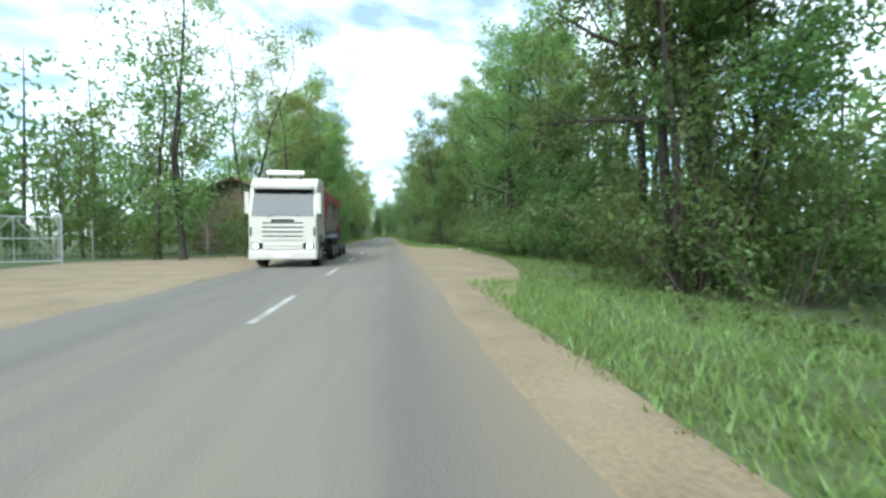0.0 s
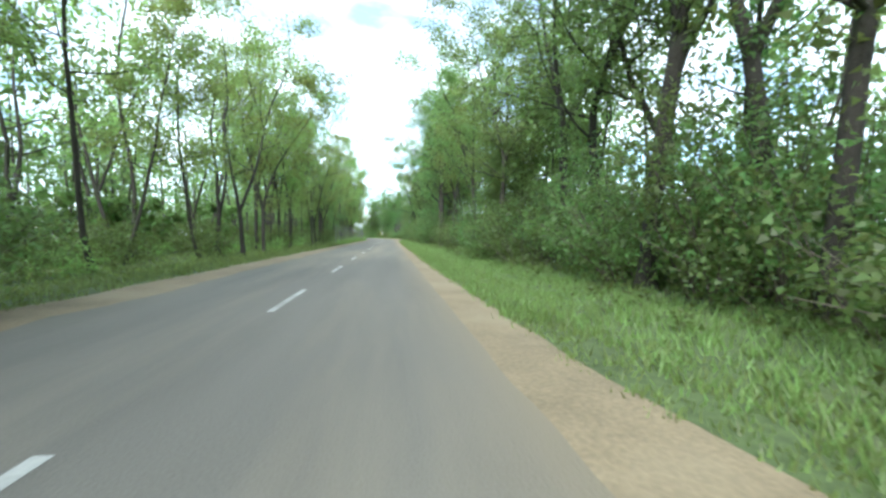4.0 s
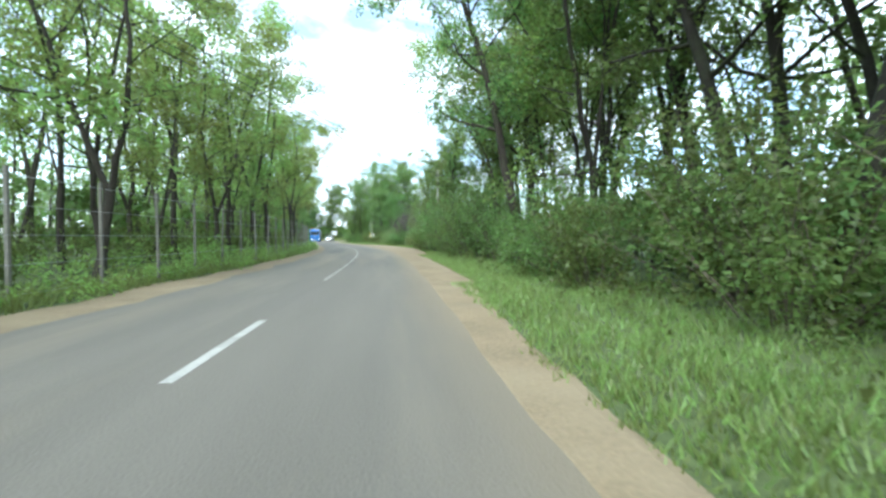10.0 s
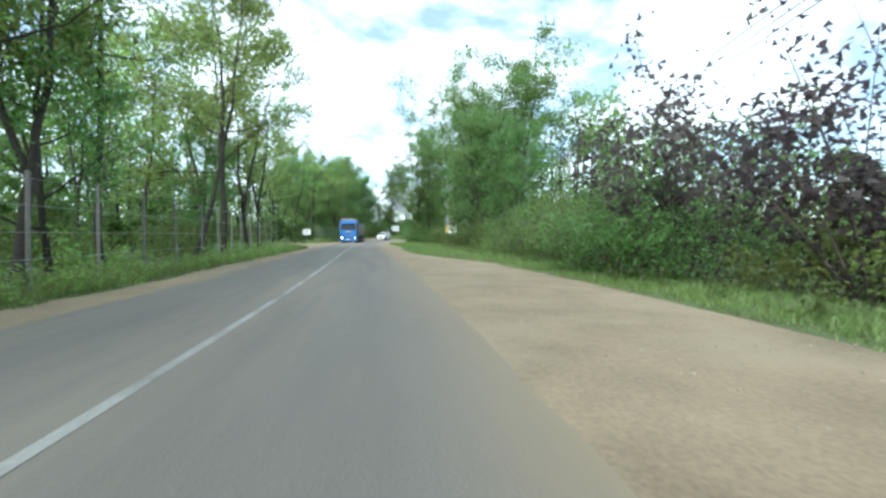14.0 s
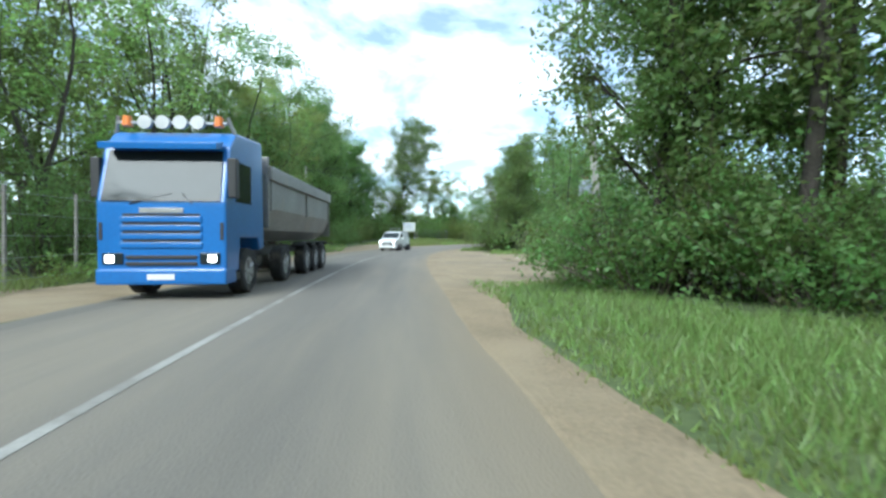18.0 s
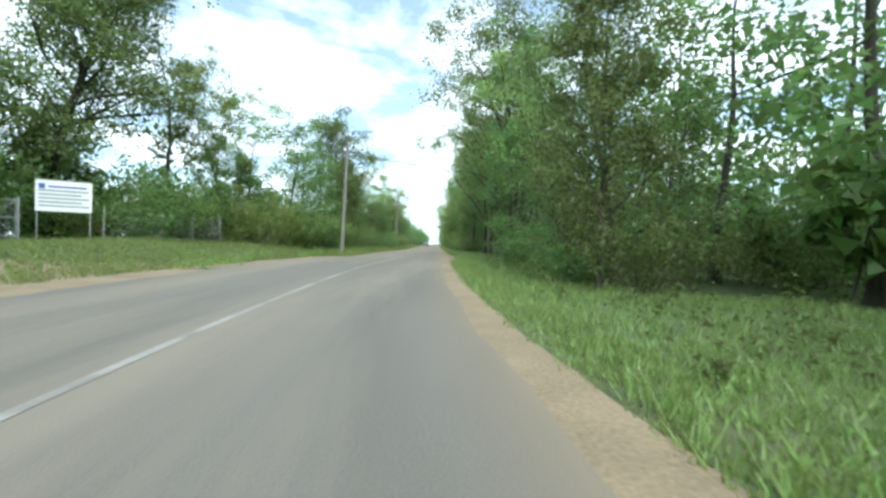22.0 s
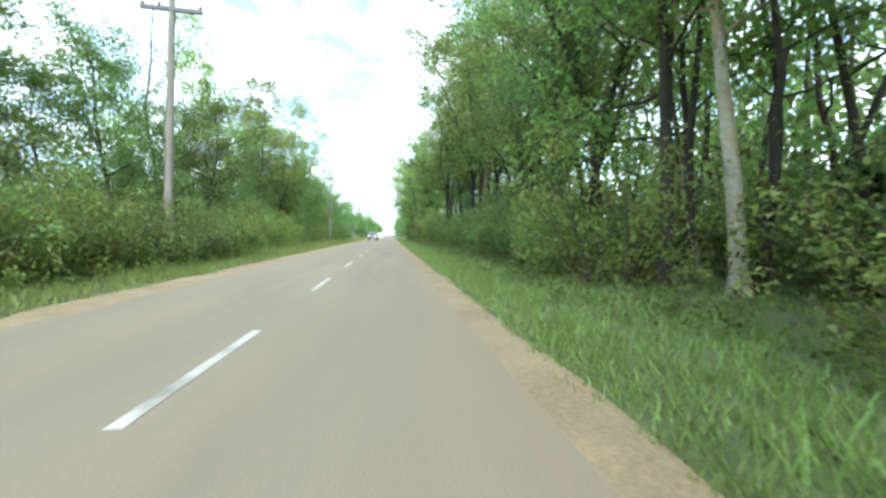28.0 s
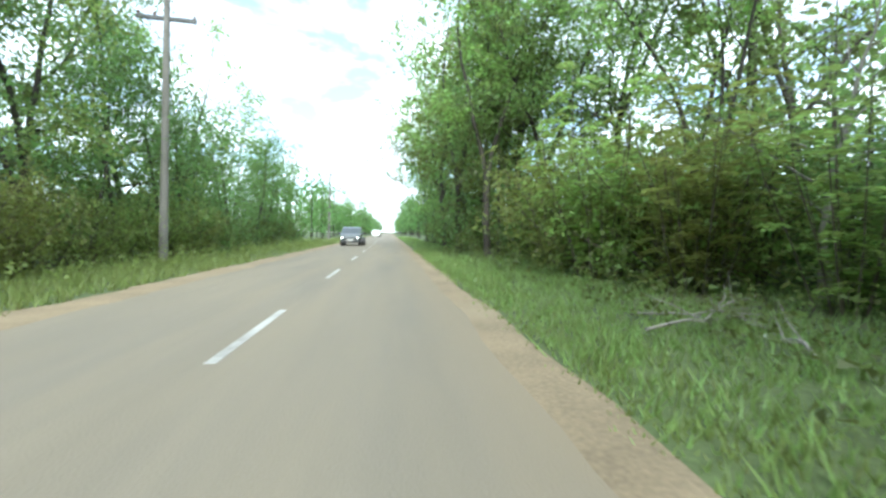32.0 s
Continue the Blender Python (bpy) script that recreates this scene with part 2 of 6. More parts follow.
def rod(bm, a, b, r0, r1=None, n=10):
    """Adds a tapered round bar from a to b to bm."""
    a, b = Vector(a), Vector(b)
    m = Matrix.Translation((a + b) / 2) @ (b - a).to_track_quat("Z", "Y").to_matrix().to_4x4()
    bmesh.ops.create_cone(bm, cap_ends=True, segments=n, radius1=r0, radius2=r0 if r1 is None else r1, depth=(b - a).length, matrix=m)
    return bm


def prism(outline, x0, x1, bevel=0.0):
    """A solid from an outline in y and z, drawn out from x0 to x1."""
    bm = bmesh.new()
    low = [bm.verts.new((x0, y, z)) for y, z in outline]
    high = [bm.verts.new((x1, y, z)) for y, z in outline]
    bm.faces.new(low)
    bm.faces.new(high[::-1])
    for i in range(len(outline)):
        j = (i + 1) % len(outline)
        bm.faces.new((low[j], low[i], high[i], high[j]))
    bmesh.ops.recalc_face_normals(bm, faces=bm.faces)
    if bevel:
        bmesh.ops.bevel(bm, geom=list(bm.edges), offset=bevel, segments=2, affect="EDGES", profile=0.6)
    return bm


def tube(points, radii, n=7):
    """Points and quads of a tube along a line of points."""
    pts = np.asarray(points, dtype=float)
    tang = np.gradient(pts, axis=0)
    tang /= np.linalg.norm(tang, axis=1, keepdims=True) + 1e-9
    ref = np.where(np.abs(tang[:, 2:3]) > 0.9, np.array([[1.0, 0, 0]]), np.array([[0, 0, 1.0]]))
    side = np.cross(tang, ref)
    side /= np.linalg.norm(side, axis=1, keepdims=True) + 1e-9
    other = np.cross(tang, side)
    ang = np.linspace(0, 2 * np.pi, n, endpoint=False)
    ring = (np.cos(ang)[None, :, None] * side[:, None] + np.sin(ang)[None, :, None] * other[:, None]) * np.asarray(radii)[:, None, None]
    v = (pts[:, None] + ring).reshape(-1, 3)
    i, j = np.meshgrid(np.arange(len(pts) - 1), np.arange(n), indexing="ij")
    a, b = i * n + j, i * n + (j + 1) % n
    return v, np.stack([a, b, b + n, a + n], -1).reshape(-1, 4)


def merged(pieces):
    verts, faces, k = [], [], 0
    for v, f in pieces:
        verts.append(v)
        faces.append(f + k)
        k += len(v)
    return np.concatenate(verts), np.concatenate(faces)


def ball(rng, n):
    """Points spread through a ball of radius 1, thicker towards its skin."""
    v = rng.normal(size=(n, 3))
    return v / np.linalg.norm(v, axis=1, keepdims=True) * rng.uniform(0.15, 1, (n, 1)) ** 0.5


# ---- the line of the road ----
# heading in degrees, to the right, every 10 m of the way
HEADING = [-0.0, 0.0, 0.0, 0.0, -0.0, -0.0, -0.0, 0.0, 0.1, 0.1, -0.1, -0.2, -0.1, 0.4, 0.6, 0.3, -0.8, -2.9, -5.5, 
-7.7, -9.5, -10.9, -11.2, -11.0, -10.3, -9.2, -7.9, -6.3, -3.7, 1.1, 8.0, 14.5, 18.7, 21.1, 22.1, 22.5, 22.4, 22.1, 
21.7, 21.4, 21.3, 21.3, 21.3, 21.3, 21.3]
STEP = 0.5
_s = np.arange(-80, 1400, STEP)
_h = np.radians(np.interp(_s, np.arange(len(HEADING)) * 10.0, HEADING))
_x, _y = np.cumsum(np.sin(_h)) * STEP, np.cumsum(np.cos(_h)) * STEP
_i0 = int(80 / STEP)
_x, _y = _x - _x[_i0], _y - _y[_i0]


CENTRE = [(-80, -2.0), (180, -1.9), (270, -2.3), (300, -2.6), (335, -3.1), (365, -2.4), (400, -1.8), (1400, -1.8)]
LEFT = [(-80, -5.4), (240, -5.4), (275, -6.3), (300, -7.4), (325, -8.6), (338, -9.4), (352, -8.0), (370, -6.3), (395, -5.5), (1400, -5.5)]
RIGHT = [(-80, 1.5), (265, 1.5), (285, 1.35), (310, 1.5), (1400, 1.52)]


def along(s, table):
    xs, ys = zip(*table)
    return np.interp(s, xs, ys)


def rise(s, d):
    """The height of the bank on the outside of the bend."""
    f = np.clip((along(s, LEFT) - 1.2 - d) / 5.0, 0, 1)
    return along(s, [(312, 0), (326, 0.6), (336, 1.0), (356, 0.9), (380, 0)]) * f * f * (3 - 2 * f)


def spot(s, d, z=0.0):
    """The place s metres along the way and d metres to the right of it, z above the ground; s and d may be arrays."""
    h = np.interp(s, _s, _h)
    return np.stack(np.broadcast_arrays(np.interp(s, _s, _x) + d * np.cos(h), np.interp(s, _s, _y) - d * np.sin(h), z + rise(s, d)), -1)


def stand(s, d, z=0.0, turn=0.0):
    """The pose of a thing there, its +y along the way, turned to the left by turn degrees."""
    p = spot(s, d, z)
    return pose(*p.tolist(), 0, 0, turn - math.degrees(float(np.interp(s, _s, _h))))


def strip(name, s0, s1, left, right, z, mat, label, category, ds=0.5, jag=0.0, cols=6, seed=1, wear=3.0):
    """A sheet along the way between two lines, each worn to and fro by jag metres."""
    s = np.arange(s0, s1 + ds / 2, ds)
    lo = np.array([left(a) + jag * noise.noise((a / wear, seed, 0)) + jag * 0.5 * noise.noise((a * 1.1, seed, 4)) for a in s])
    hi = np.array([right(a) + jag * noise.noise((a / wear, seed, 9)) + jag * 0.5 * noise.noise((a * 1.1, seed, 14)) for a in s])
    k = np.linspace(0, 1, cols + 1)
    d = lo[:, None] + (hi - lo)[:, None] * k
    zz = np.full(d.shape, z)
    zz[:, 0] = zz[:, -1] = -0.035
    v = spot(np.repeat(s[:, None], cols + 1, 1), d, zz).reshape(-1, 3)
    i, j = np.meshgrid(np.arange(len(s) - 1), np.arange(cols), indexing="ij")
    a = i * (cols + 1) + j
    f = np.stack([a, a + 1, a + cols + 2, a + cols + 1], -1).reshape(-1, 4)
    me = from_arrays(name, v, f, mat, False)
    uv = me.uv_layers.new(name="along")
    flat_uv = np.stack([np.repeat(s[:, None], cols + 1, 1), d], -1).reshape(-1, 2)
    uv.data.foreach_set("uv", flat_uv[f.ravel()].astype(np.float32).ravel())
    return tagged(new(name, me), label, category, kind="structure")


# ---- ground, road, shoulders ----
g = bmesh.new()
bmesh.ops.create_grid(g, x_segments=60, y_segments=60, size=2600, matrix=Matrix.Translation((0, 300, -0.03)))
tagged(part("ground", g, SOIL), "grassy woodland ground with bare earth patches", "ground", kind="structure")
strip("road", -70, 900, lambda s: along(s, LEFT), lambda s: along(s, RIGHT), 0.0, ASPHALT,
      "worn dusty grey asphalt two-lane road", "road", ds=0.5, jag=0.12, cols=8, seed=3)
EDGE = [(-80, 1.9), (7, 2.0), (16, 4.8), (24, 6.2), (40, 6.4), (49, 3.0), (58, 1.9), (72, 1.66), (100, 1.58), (140, 1.62), (149, 2.5),
      (160, 2.6), (166, 3.2), (178, 4.4), (186, 5.4), (203, 5.7), (214, 5.4), (224, 2.9), (232, 2.5), (240, 3.2), (252, 2.2), (262, 1.8), (268, 3.0), (298, 2.6), (308, 1.9), (318, 1.65), (344, 1.65), (352, 2.3), (362, 2.1),
      (372, 1.57), (900, 1.57)]
strip("shoulder_right", -70, 900, lambda s: 0.9, lambda s: along(s, EDGE), -0.012, SAND, "dry sandy dirt shoulder beside the road", "road shoulder", jag=0.14, cols=6, seed=5)
strip("shoulder_left", -70, 900, lambda s: along(s, [(-80, -6.6), (2, -6.8), (8, -13), (22, -15), (30, -8), (45, -6.6), (100, -6.4), (238, -6.2), (246, -9), (250, -18), (262, -20), (268, -9), (276, -8), (296, -8.6),
      (304, -15.5), (318, -17), (328, -13), (336, -10.4), (352, -8.7), (372, -7.0), (395, -6.1), (900, -6.1)]), lambda s: along(s, LEFT) + 0.5, -0.012, SAND,
      "dry sandy dirt shoulder and lay-by", "road shoulder", jag=0.5, cols=8, seed=8)
strip("bank", 310, 384, lambda s: -70.0, lambda s: along(s, LEFT) - 0.7, -0.022, SOIL, "low grassy earth bank on the outside of the bend", "bank", ds=1.0, cols=60, seed=9)
strip("gravel_yard", 267, 301, lambda s: 1.2, lambda s: along(s, [(267, 2.5), (270, 9), (274, 14), (283, 16.5), (290, 12), (295, 7), (301, 2.2)]), -0.008, GRAVEL,
      "stony sand and gravel lay-by", "lay-by", ds=0.4, jag=0.7, cols=14, seed=11)

# centre line: broken, then unbroken through the bends, then broken again
def line_piece(s0, s1, width=0.12, mat=PAINT):
    s = np.linspace(s0, s1, max(2, int((s1 - s0) / 1.0) + 1))
    c = along(s, CENTRE)
    v = np.concatenate([spot(s, c - width / 2, 0.005), spot(s, c + width / 2, 0.005)])
    n = len(s)
    i = np.arange(n - 1)
    return from_arrays("line_piece", v, np.stack([i, i + n, i + n + 1, i + 1], -1), mat, False)


marking = thing("centre_line", "worn white centre line, broken and unbroken", "road marking", kind="structure")
for s0 in np.arange(45.7 - 7.82 * 12, 147, 7.82):
    part("dash", line_piece(s0, s0 + 3.0), PAINT, marking)
part("unbroken_line", line_piece(149, 307, 0.12, PAINT_WORN), PAINT_WORN, marking)
part("unbroken_line", line_piece(309.5, 356, 0.12, PAINT_WORN), PAINT_WORN, marking)
for s0 in [*np.arange(361, 408, 7.2), *np.arange(411.7, 700, 8.0)]:
    part("dash", line_piece(s0, s0 + 3.0), PAINT, marking)

# ---- trees and bushes ----
def sweep(rng, start, way, length, n, wander, rise=0.0):
    """Points of a branch that wanders from start along way."""
    p, way = np.array(start, dtype=float), np.array(way, dtype=float)
    pts = [p]
    for _ in range(n):
        way = way / np.linalg.norm(way) + rng.normal(0, wander, 3) + np.array([0, 0, rise])
        p = p + way / np.linalg.norm(way) * length / n
        pts.append(p)
    return np.array(pts)


def taken(line, f):
    """The place at the share f of a line of points."""
    q = np.linspace(0, 1, len(line))
    return np.array([np.interp(f, q, line[:, j]) for j in range(3)])


def canopy(rng, centres, radius, each, length, flat=0.65):
    """Leafy sprays: round every centre a flattened clump of small leaves that face outwards and up."""
    n = len(centres) * each
    off = rng.normal(0, 0.52, (n, 3)) * np.array([1, 1, flat])
    size = np.repeat(radius * rng.uniform(0.65, 1.3, (len(centres), 1)), each, 0)
    p = np.repeat(np.asarray(centres), each, 0) + off * size
    nrm = off * 0.9 + np.array([0, 0, 0.6]) + rng.normal(0, 0.5, (n, 3))
    nrm /= np.linalg.norm(nrm, axis=1, keepdims=True)
    u = np.cross(nrm, rng.normal(size=(n, 3)))
    u /= np.linalg.norm(u, axis=1, keepdims=True) + 1e-9
    w = np.cross(nrm, u)
    k = length * rng.uniform(0.6, 1.35, (n, 1))
    v = np.stack([p - u * k * 0.45 + w * k * 0.4, p - u * k * 0.45 - w * k * 0.4, p + u * k * 0.65], 1).reshape(-1, 3)
    return v, np.arange(3 * n).reshape(-1, 3)


def grow(seed, height, crown_from, spread, limbs, r, leaders=1, subs=8, lean=0.04, wobble=0.3, bare=0.0):
    """A tapered trunk, forked if it has several leaders, with limbs and side branches, and the places of its sprays."""
    rng = np.random.default_rng(seed)
    way = np.array([rng.normal(0, lean), rng.normal(0, lean), 1.0])
    stems, stem_r, bole = [], [], []
    if leaders == 1:
        line = sweep(rng, (0, 0, 0), way, height, 11, 0.06 * wobble / 0.3, 0.03)
        rad = r * (1 - 0.88 * np.linspace(0, 1, 12) ** 0.9)
        stems.append(line)
        stem_r.append(rad)
        bole.append((line, rad))
    else:
        fork = height * rng.uniform(0.16, 0.34)
        low = sweep(rng, (0, 0, 0), way, fork, 5, 0.04)
        bole.append((low, r * np.linspace(1, 0.82, 6)))
        a0 = rng.uniform(0, 6.28)
        for i in range(leaders):
            a = a0 + i * 6.28 / leaders + rng.normal(0, 0.3)
            out = rng.uniform(0.1, 0.27)
            line = sweep(rng, low[-1] - np.array([0, 0, 0.1]), way + np.array([math.cos(a) * out, math.sin(a) * out, 0]), (height - fork) * rng.uniform(0.82, 1.05), 9, 0.09 * wobble / 0.3, 0.03)
            rad = r * (0.72 if leaders == 2 else 0.6) * (1 - 0.88 * np.linspace(0, 1, 10) ** 0.9)
            stems.append(line)
            stem_r.append(rad)
            bole.append((line, rad))
    foot = bole[0][0]
    bole.append((np.array([[0, 0, -0.1], [0, 0, 0.15], taken(foot, min(1.0, 0.6 / foot[-1, 2]))]), np.array([1.55, 1.25, 0.9]) * r))
    wood, centres = [], []
    golden = rng.uniform(0, 6.28)
    for i in range(limbs):
        k = i % len(stems)
        line, rad = stems[k], stem_r[k]
        f = (i + rng.uniform(0.1, 0.9)) / limbs
        h = crown_from + (height * 0.96 - crown_from) * f
        q = float(np.interp(h, line[:, 2], np.linspace(0, 1, len(line))))
        base = taken(line, q)
        golden += 2.4 + rng.normal(0, 0.5)
        reach = spread * (0.5 + 0.65 * math.sin(math.pi * min(1, 0.25 + 0.7 * f))) * rng.uniform(0.55, 1.1)
        up = rng.uniform(0.1, 0.75) + 0.5 * f
        limb = sweep(rng, base, (math.cos(golden), math.sin(golden), up), reach, 5, 0.16, 0.04)
        r0 = max(0.014, float(np.interp(q, np.linspace(0, 1, len(rad)), rad)) * 0.5)
        wood.append(tube(limb, r0 * (1 - 0.8 * np.linspace(0, 1, 6)), 4))
        if rng.random() < bare:
            for _ in range(subs):
                a = taken(limb, rng.uniform(0.3, 1))
                wood.append(tube(sweep(rng, a, (limb[-1] - limb[0]) / reach + rng.normal(0, 0.6, 3), reach * rng.uniform(0.2, 0.4), 3, 0.2), [r0 * 0.3, r0 * 0.22, r0 * 0.14, 0.004], 3))
            continue
        centres.append(limb[-1])
        for _ in range(subs):
            a = taken(limb, rng.uniform(0.25, 1.0))
            side = sweep(rng, a, (limb[-1] - limb[0]) / reach * 0.7 + rng.normal(0, 0.65, 3), reach * rng.uniform(0.22, 0.45), 2, 0.2, 0.05)
            wood.append(tube(side, [r0 * 0.35, r0 * 0.22, 0.006], 3))
            centres += [side[-1], taken(side, 0.55) + rng.normal(0, 0.15, 3)]
    if bare < 0.9:
        centres += [line[-1] for line in stems]
    return rng, merged([tube(a, b, 9) for a, b in bole]), wood, np.array(centres) if centres else np.zeros((0, 3)), stems, stem_r


def ivy_on(rng, stems, stem_r, top, thick, leaf=0.12):
    """Ivy leaves round the stems up to a height."""
    where = []
    for line, rad in zip(stems, stem_r):
        for f in np.linspace(0.0, 1, 90):
            p = taken(line, f)
            if p[2] > top:
                break
            a, k = rng.uniform(0, 6.28), float(np.interp(f, np.linspace(0, 1, len(rad)), rad)) + thick * rng.uniform(0.2, 1)
            where.append(p + np.array([math.cos(a) * k, math.sin(a) * k, 0]))
    return canopy(rng, np.array(where), 0.2 + thick * 0.5, 13, leaf, 1.2)


BOLES = {}                            # stems without limbs, for trees deep in the woods


def tree(name, label, seed, height, crown_from, spread, limbs, r, each, leaf=0.15, mat=LEAF, bark=BARK, clump=0.62, ivy=0.0, **kw):
    """each: leaves in a spray; clump: the size of a spray; ivy: how high ivy climbs on its stems."""
    rng, trunk, wood, centres, stems, stem_r = grow(seed, height, crown_from, spread, limbs, r, **kw)
    ob = thing(name, label, "tree")
    part("trunk", from_arrays("trunk", *merged([trunk] + wood), bark), bark, ob)
    BOLES[ob] = trunk
    if len(centres):
        part("crown", from_arrays("crown", *canopy(rng, centres, clump, each, leaf), mat, False), mat, ob)
    if ivy:
        part("ivy", from_arrays("ivy", *ivy_on(rng, stems, stem_r, ivy, 0.16), LEAF_DEEP, False), LEAF_DEEP, ob)
    return ob


def bush(name, label, seed, height, spread, stems, count, leaf=0.12, mat=LEAF):
    """Stems that fan out from the ground and arch over, leafy from top to bottom, with a few long shoots."""
    rng = np.random.default_rng(seed)
    wood, centres = [], []
    for i in range(stems):
        a = rng.uniform(0, 6.28)
        out = spread * math.sqrt(rng.uniform(0.02, 1))
        long = height * rng.uniform(0.6, 1.05) * (1 - 0.35 * (out / spread) ** 2) * (1.25 if i % 7 == 0 else 1)
        lean = out / max(0.5, long)
        line = sweep(rng, (math.cos(a) * out * 0.3, math.sin(a) * out * 0.3, -0.05), (math.cos(a) * lean, math.sin(a) * lean, 1.0), math.hypot(long, out * 0.7), 5, 0.13, -0.03)
        wood.append(tube(line[[0, 2, 5]], 0.017 * np.array([1, 0.6, 0.2]) * height / 3, 3))
        for f in rng.uniform(0.08, 1.0, max(3, int(height * 1.5))) ** 0.8:
            c = taken(line, f) + rng.normal(0, 0.1 * spread, 3)
            centres.append([c[0], c[1], max(c[2], 0.12)])
    c = np.array(centres)
    ob = thing(name, label, "bush")
    part("stemwork", from_arrays("stemwork", *merged(wood), TWIG), TWIG, ob)
    v, f = canopy(rng, c, 0.13 * height / 3 + 0.26, max(8, count // len(c)), leaf, 0.8)
    v[:, 2] = np.maximum(v[:, 2], 0.02)
    part("foliage", from_arrays("foliage", v, f, mat, False), mat, ob)
    return ob


WOOD_TREES = [
    tree("tree", "tall slender forked tree with ivy on its stems", 11, 16, 5.0, 3.6, 15, 0.16, 27, leaders=2, ivy=8.0, wobble=0.4),
    tree("tree", "tall dark-trunked broadleaf tree, leafy from low down", 12, 15, 2.0, 4.0, 20, 0.17, 30, mat=LEAF_DEEP),
    tree("tree", "thin leaning broadleaf tree with a light crown", 13, 14, 4.2, 2.8, 13, 0.11, 25, lean=0.1, mat=LEAF_PALE, leaf=0.14),
    tree("tree", "tall dark tree with forked limbs and sparse leaves", 14, 17.5, 5.5, 4.2, 15, 0.19, 25, leaders=3, bare=0.2, ivy=6.0, wobble=0.45),
    tree("tree", "young broadleaf tree with fresh green leaves", 15, 9, 0.9, 2.6, 16, 0.09, 46, leaf=0.108, clump=0.52),
    tree("tree", "half-bare tree with thin dark branches", 16, 14.5, 4.0, 3.2, 17, 0.14, 24, leaf=0.13, bare=0.45, mat=LEAF_PALE, leaders=2, wobble=0.45),
    tree("tree", "broad full-crowned broadleaf tree", 17, 12.5, 1.2, 4.2, 24, 0.18, 32, mat=LEAF_DEEP, clump=0.7),
    tree("tree", "tall pale green tree with a light open crown", 19, 15.5, 3.6, 4.0, 17, 0.15, 27, mat=LEAF_PALE, leaders=2),
    tree("tree", "tall tree with a wide crown reaching over the verge", 28, 17, 3.6, 4.4, 22, 0.18, 32, mat=LEAF_OLIVE, clump=0.72, wobble=0.5, leaders=2, ivy=5.0),
    tree("tree", "very thin tall tree with a sparse feathery top", 26, 16, 6.0, 2.2, 15, 0.1, 16, leaf=0.14, mat=LEAF_PALE, wobble=0.4),
]
BUSHES = [
    bush("bush", "dense green leafy roadside bush", 21, 3.0, 1.6, 20, 3300, leaf=0.096),
    bush("bush", "tall leafy dark thicket bush", 22, 4.8, 2.1, 26, 4400, leaf=0.11, mat=LEAF_DEEP),
    bush("bush", "low pale green verge bush", 23, 1.8, 1.3, 16, 1500, leaf=0.1, mat=LEAF_PALE),
    bush("bush", "spreading green bush with thin twigs", 24, 3.6, 2.3, 26, 4000, leaf=0.1),
    bush("bush", "tall purple-tinged bush grown with creeper", 25, 5.5, 1.9, 18, 3600, leaf=0.13, mat=LEAF_PURPLE),
    bush("bush", "tall light green bush with arching shoots", 27, 3.8, 2.1, 26, 4000, leaf=0.1, mat=LEAF_PALE),
]
for i, ob in enumerate(WOOD_TREES + BUSHES):
    ob.matrix_basis = stand(-62 + 4.0 * i, 15 + 5 * (i % 3), -0.03)

rnd = random.Random(5)
JOINED = {}
# clear spots beside things that stand free: s from, to, d from, to
CLEAR = [(324, 340, -22.4, -10.5), (340, 354, -16.4, -10.5), (446, 467, 2.5, 9.3), (180.5, 184, 5.5, 7.5), (36.0, 48, -17, -8.0), (311.5, 323.5, 1.5, 9.5), (396, 404.0, 3.0, 7.6), (300.5, 306, -16, -9), (244, 250.5, 3, 10.4), (284, 287.5, 11, 14), (421.5, 426.2, 3.0, 6.7), (368, 371, 4, 7.2), (101, 105, 3.0, 6.6)]


def put(ob, s, d, size=1.0, group="", label=""):
    tilt = rnd.uniform(1.0, 6.5) if "trunk" in ob.children[0].name and 4 < abs(d) < 11 else 0.0
    tilt *= 1.6 if s > 380 and d > 0 else 1.0
    m = stand(s, d, -0.03) @ pose(0, 0, 0, 0, -tilt if d > 0 else tilt, 0) @ pose(0, 0, 0, 0, 0, rnd.uniform(0, 360)) @ Matrix.Diagonal((size, size, size * rnd.uniform(0.92, 1.1), 1))
    c = copy_thing(ob, Matrix.Identity(4))
    c.matrix_basis = m
    if label:
        c["label"] = label
    if group:
        c["group"] = group
    return c


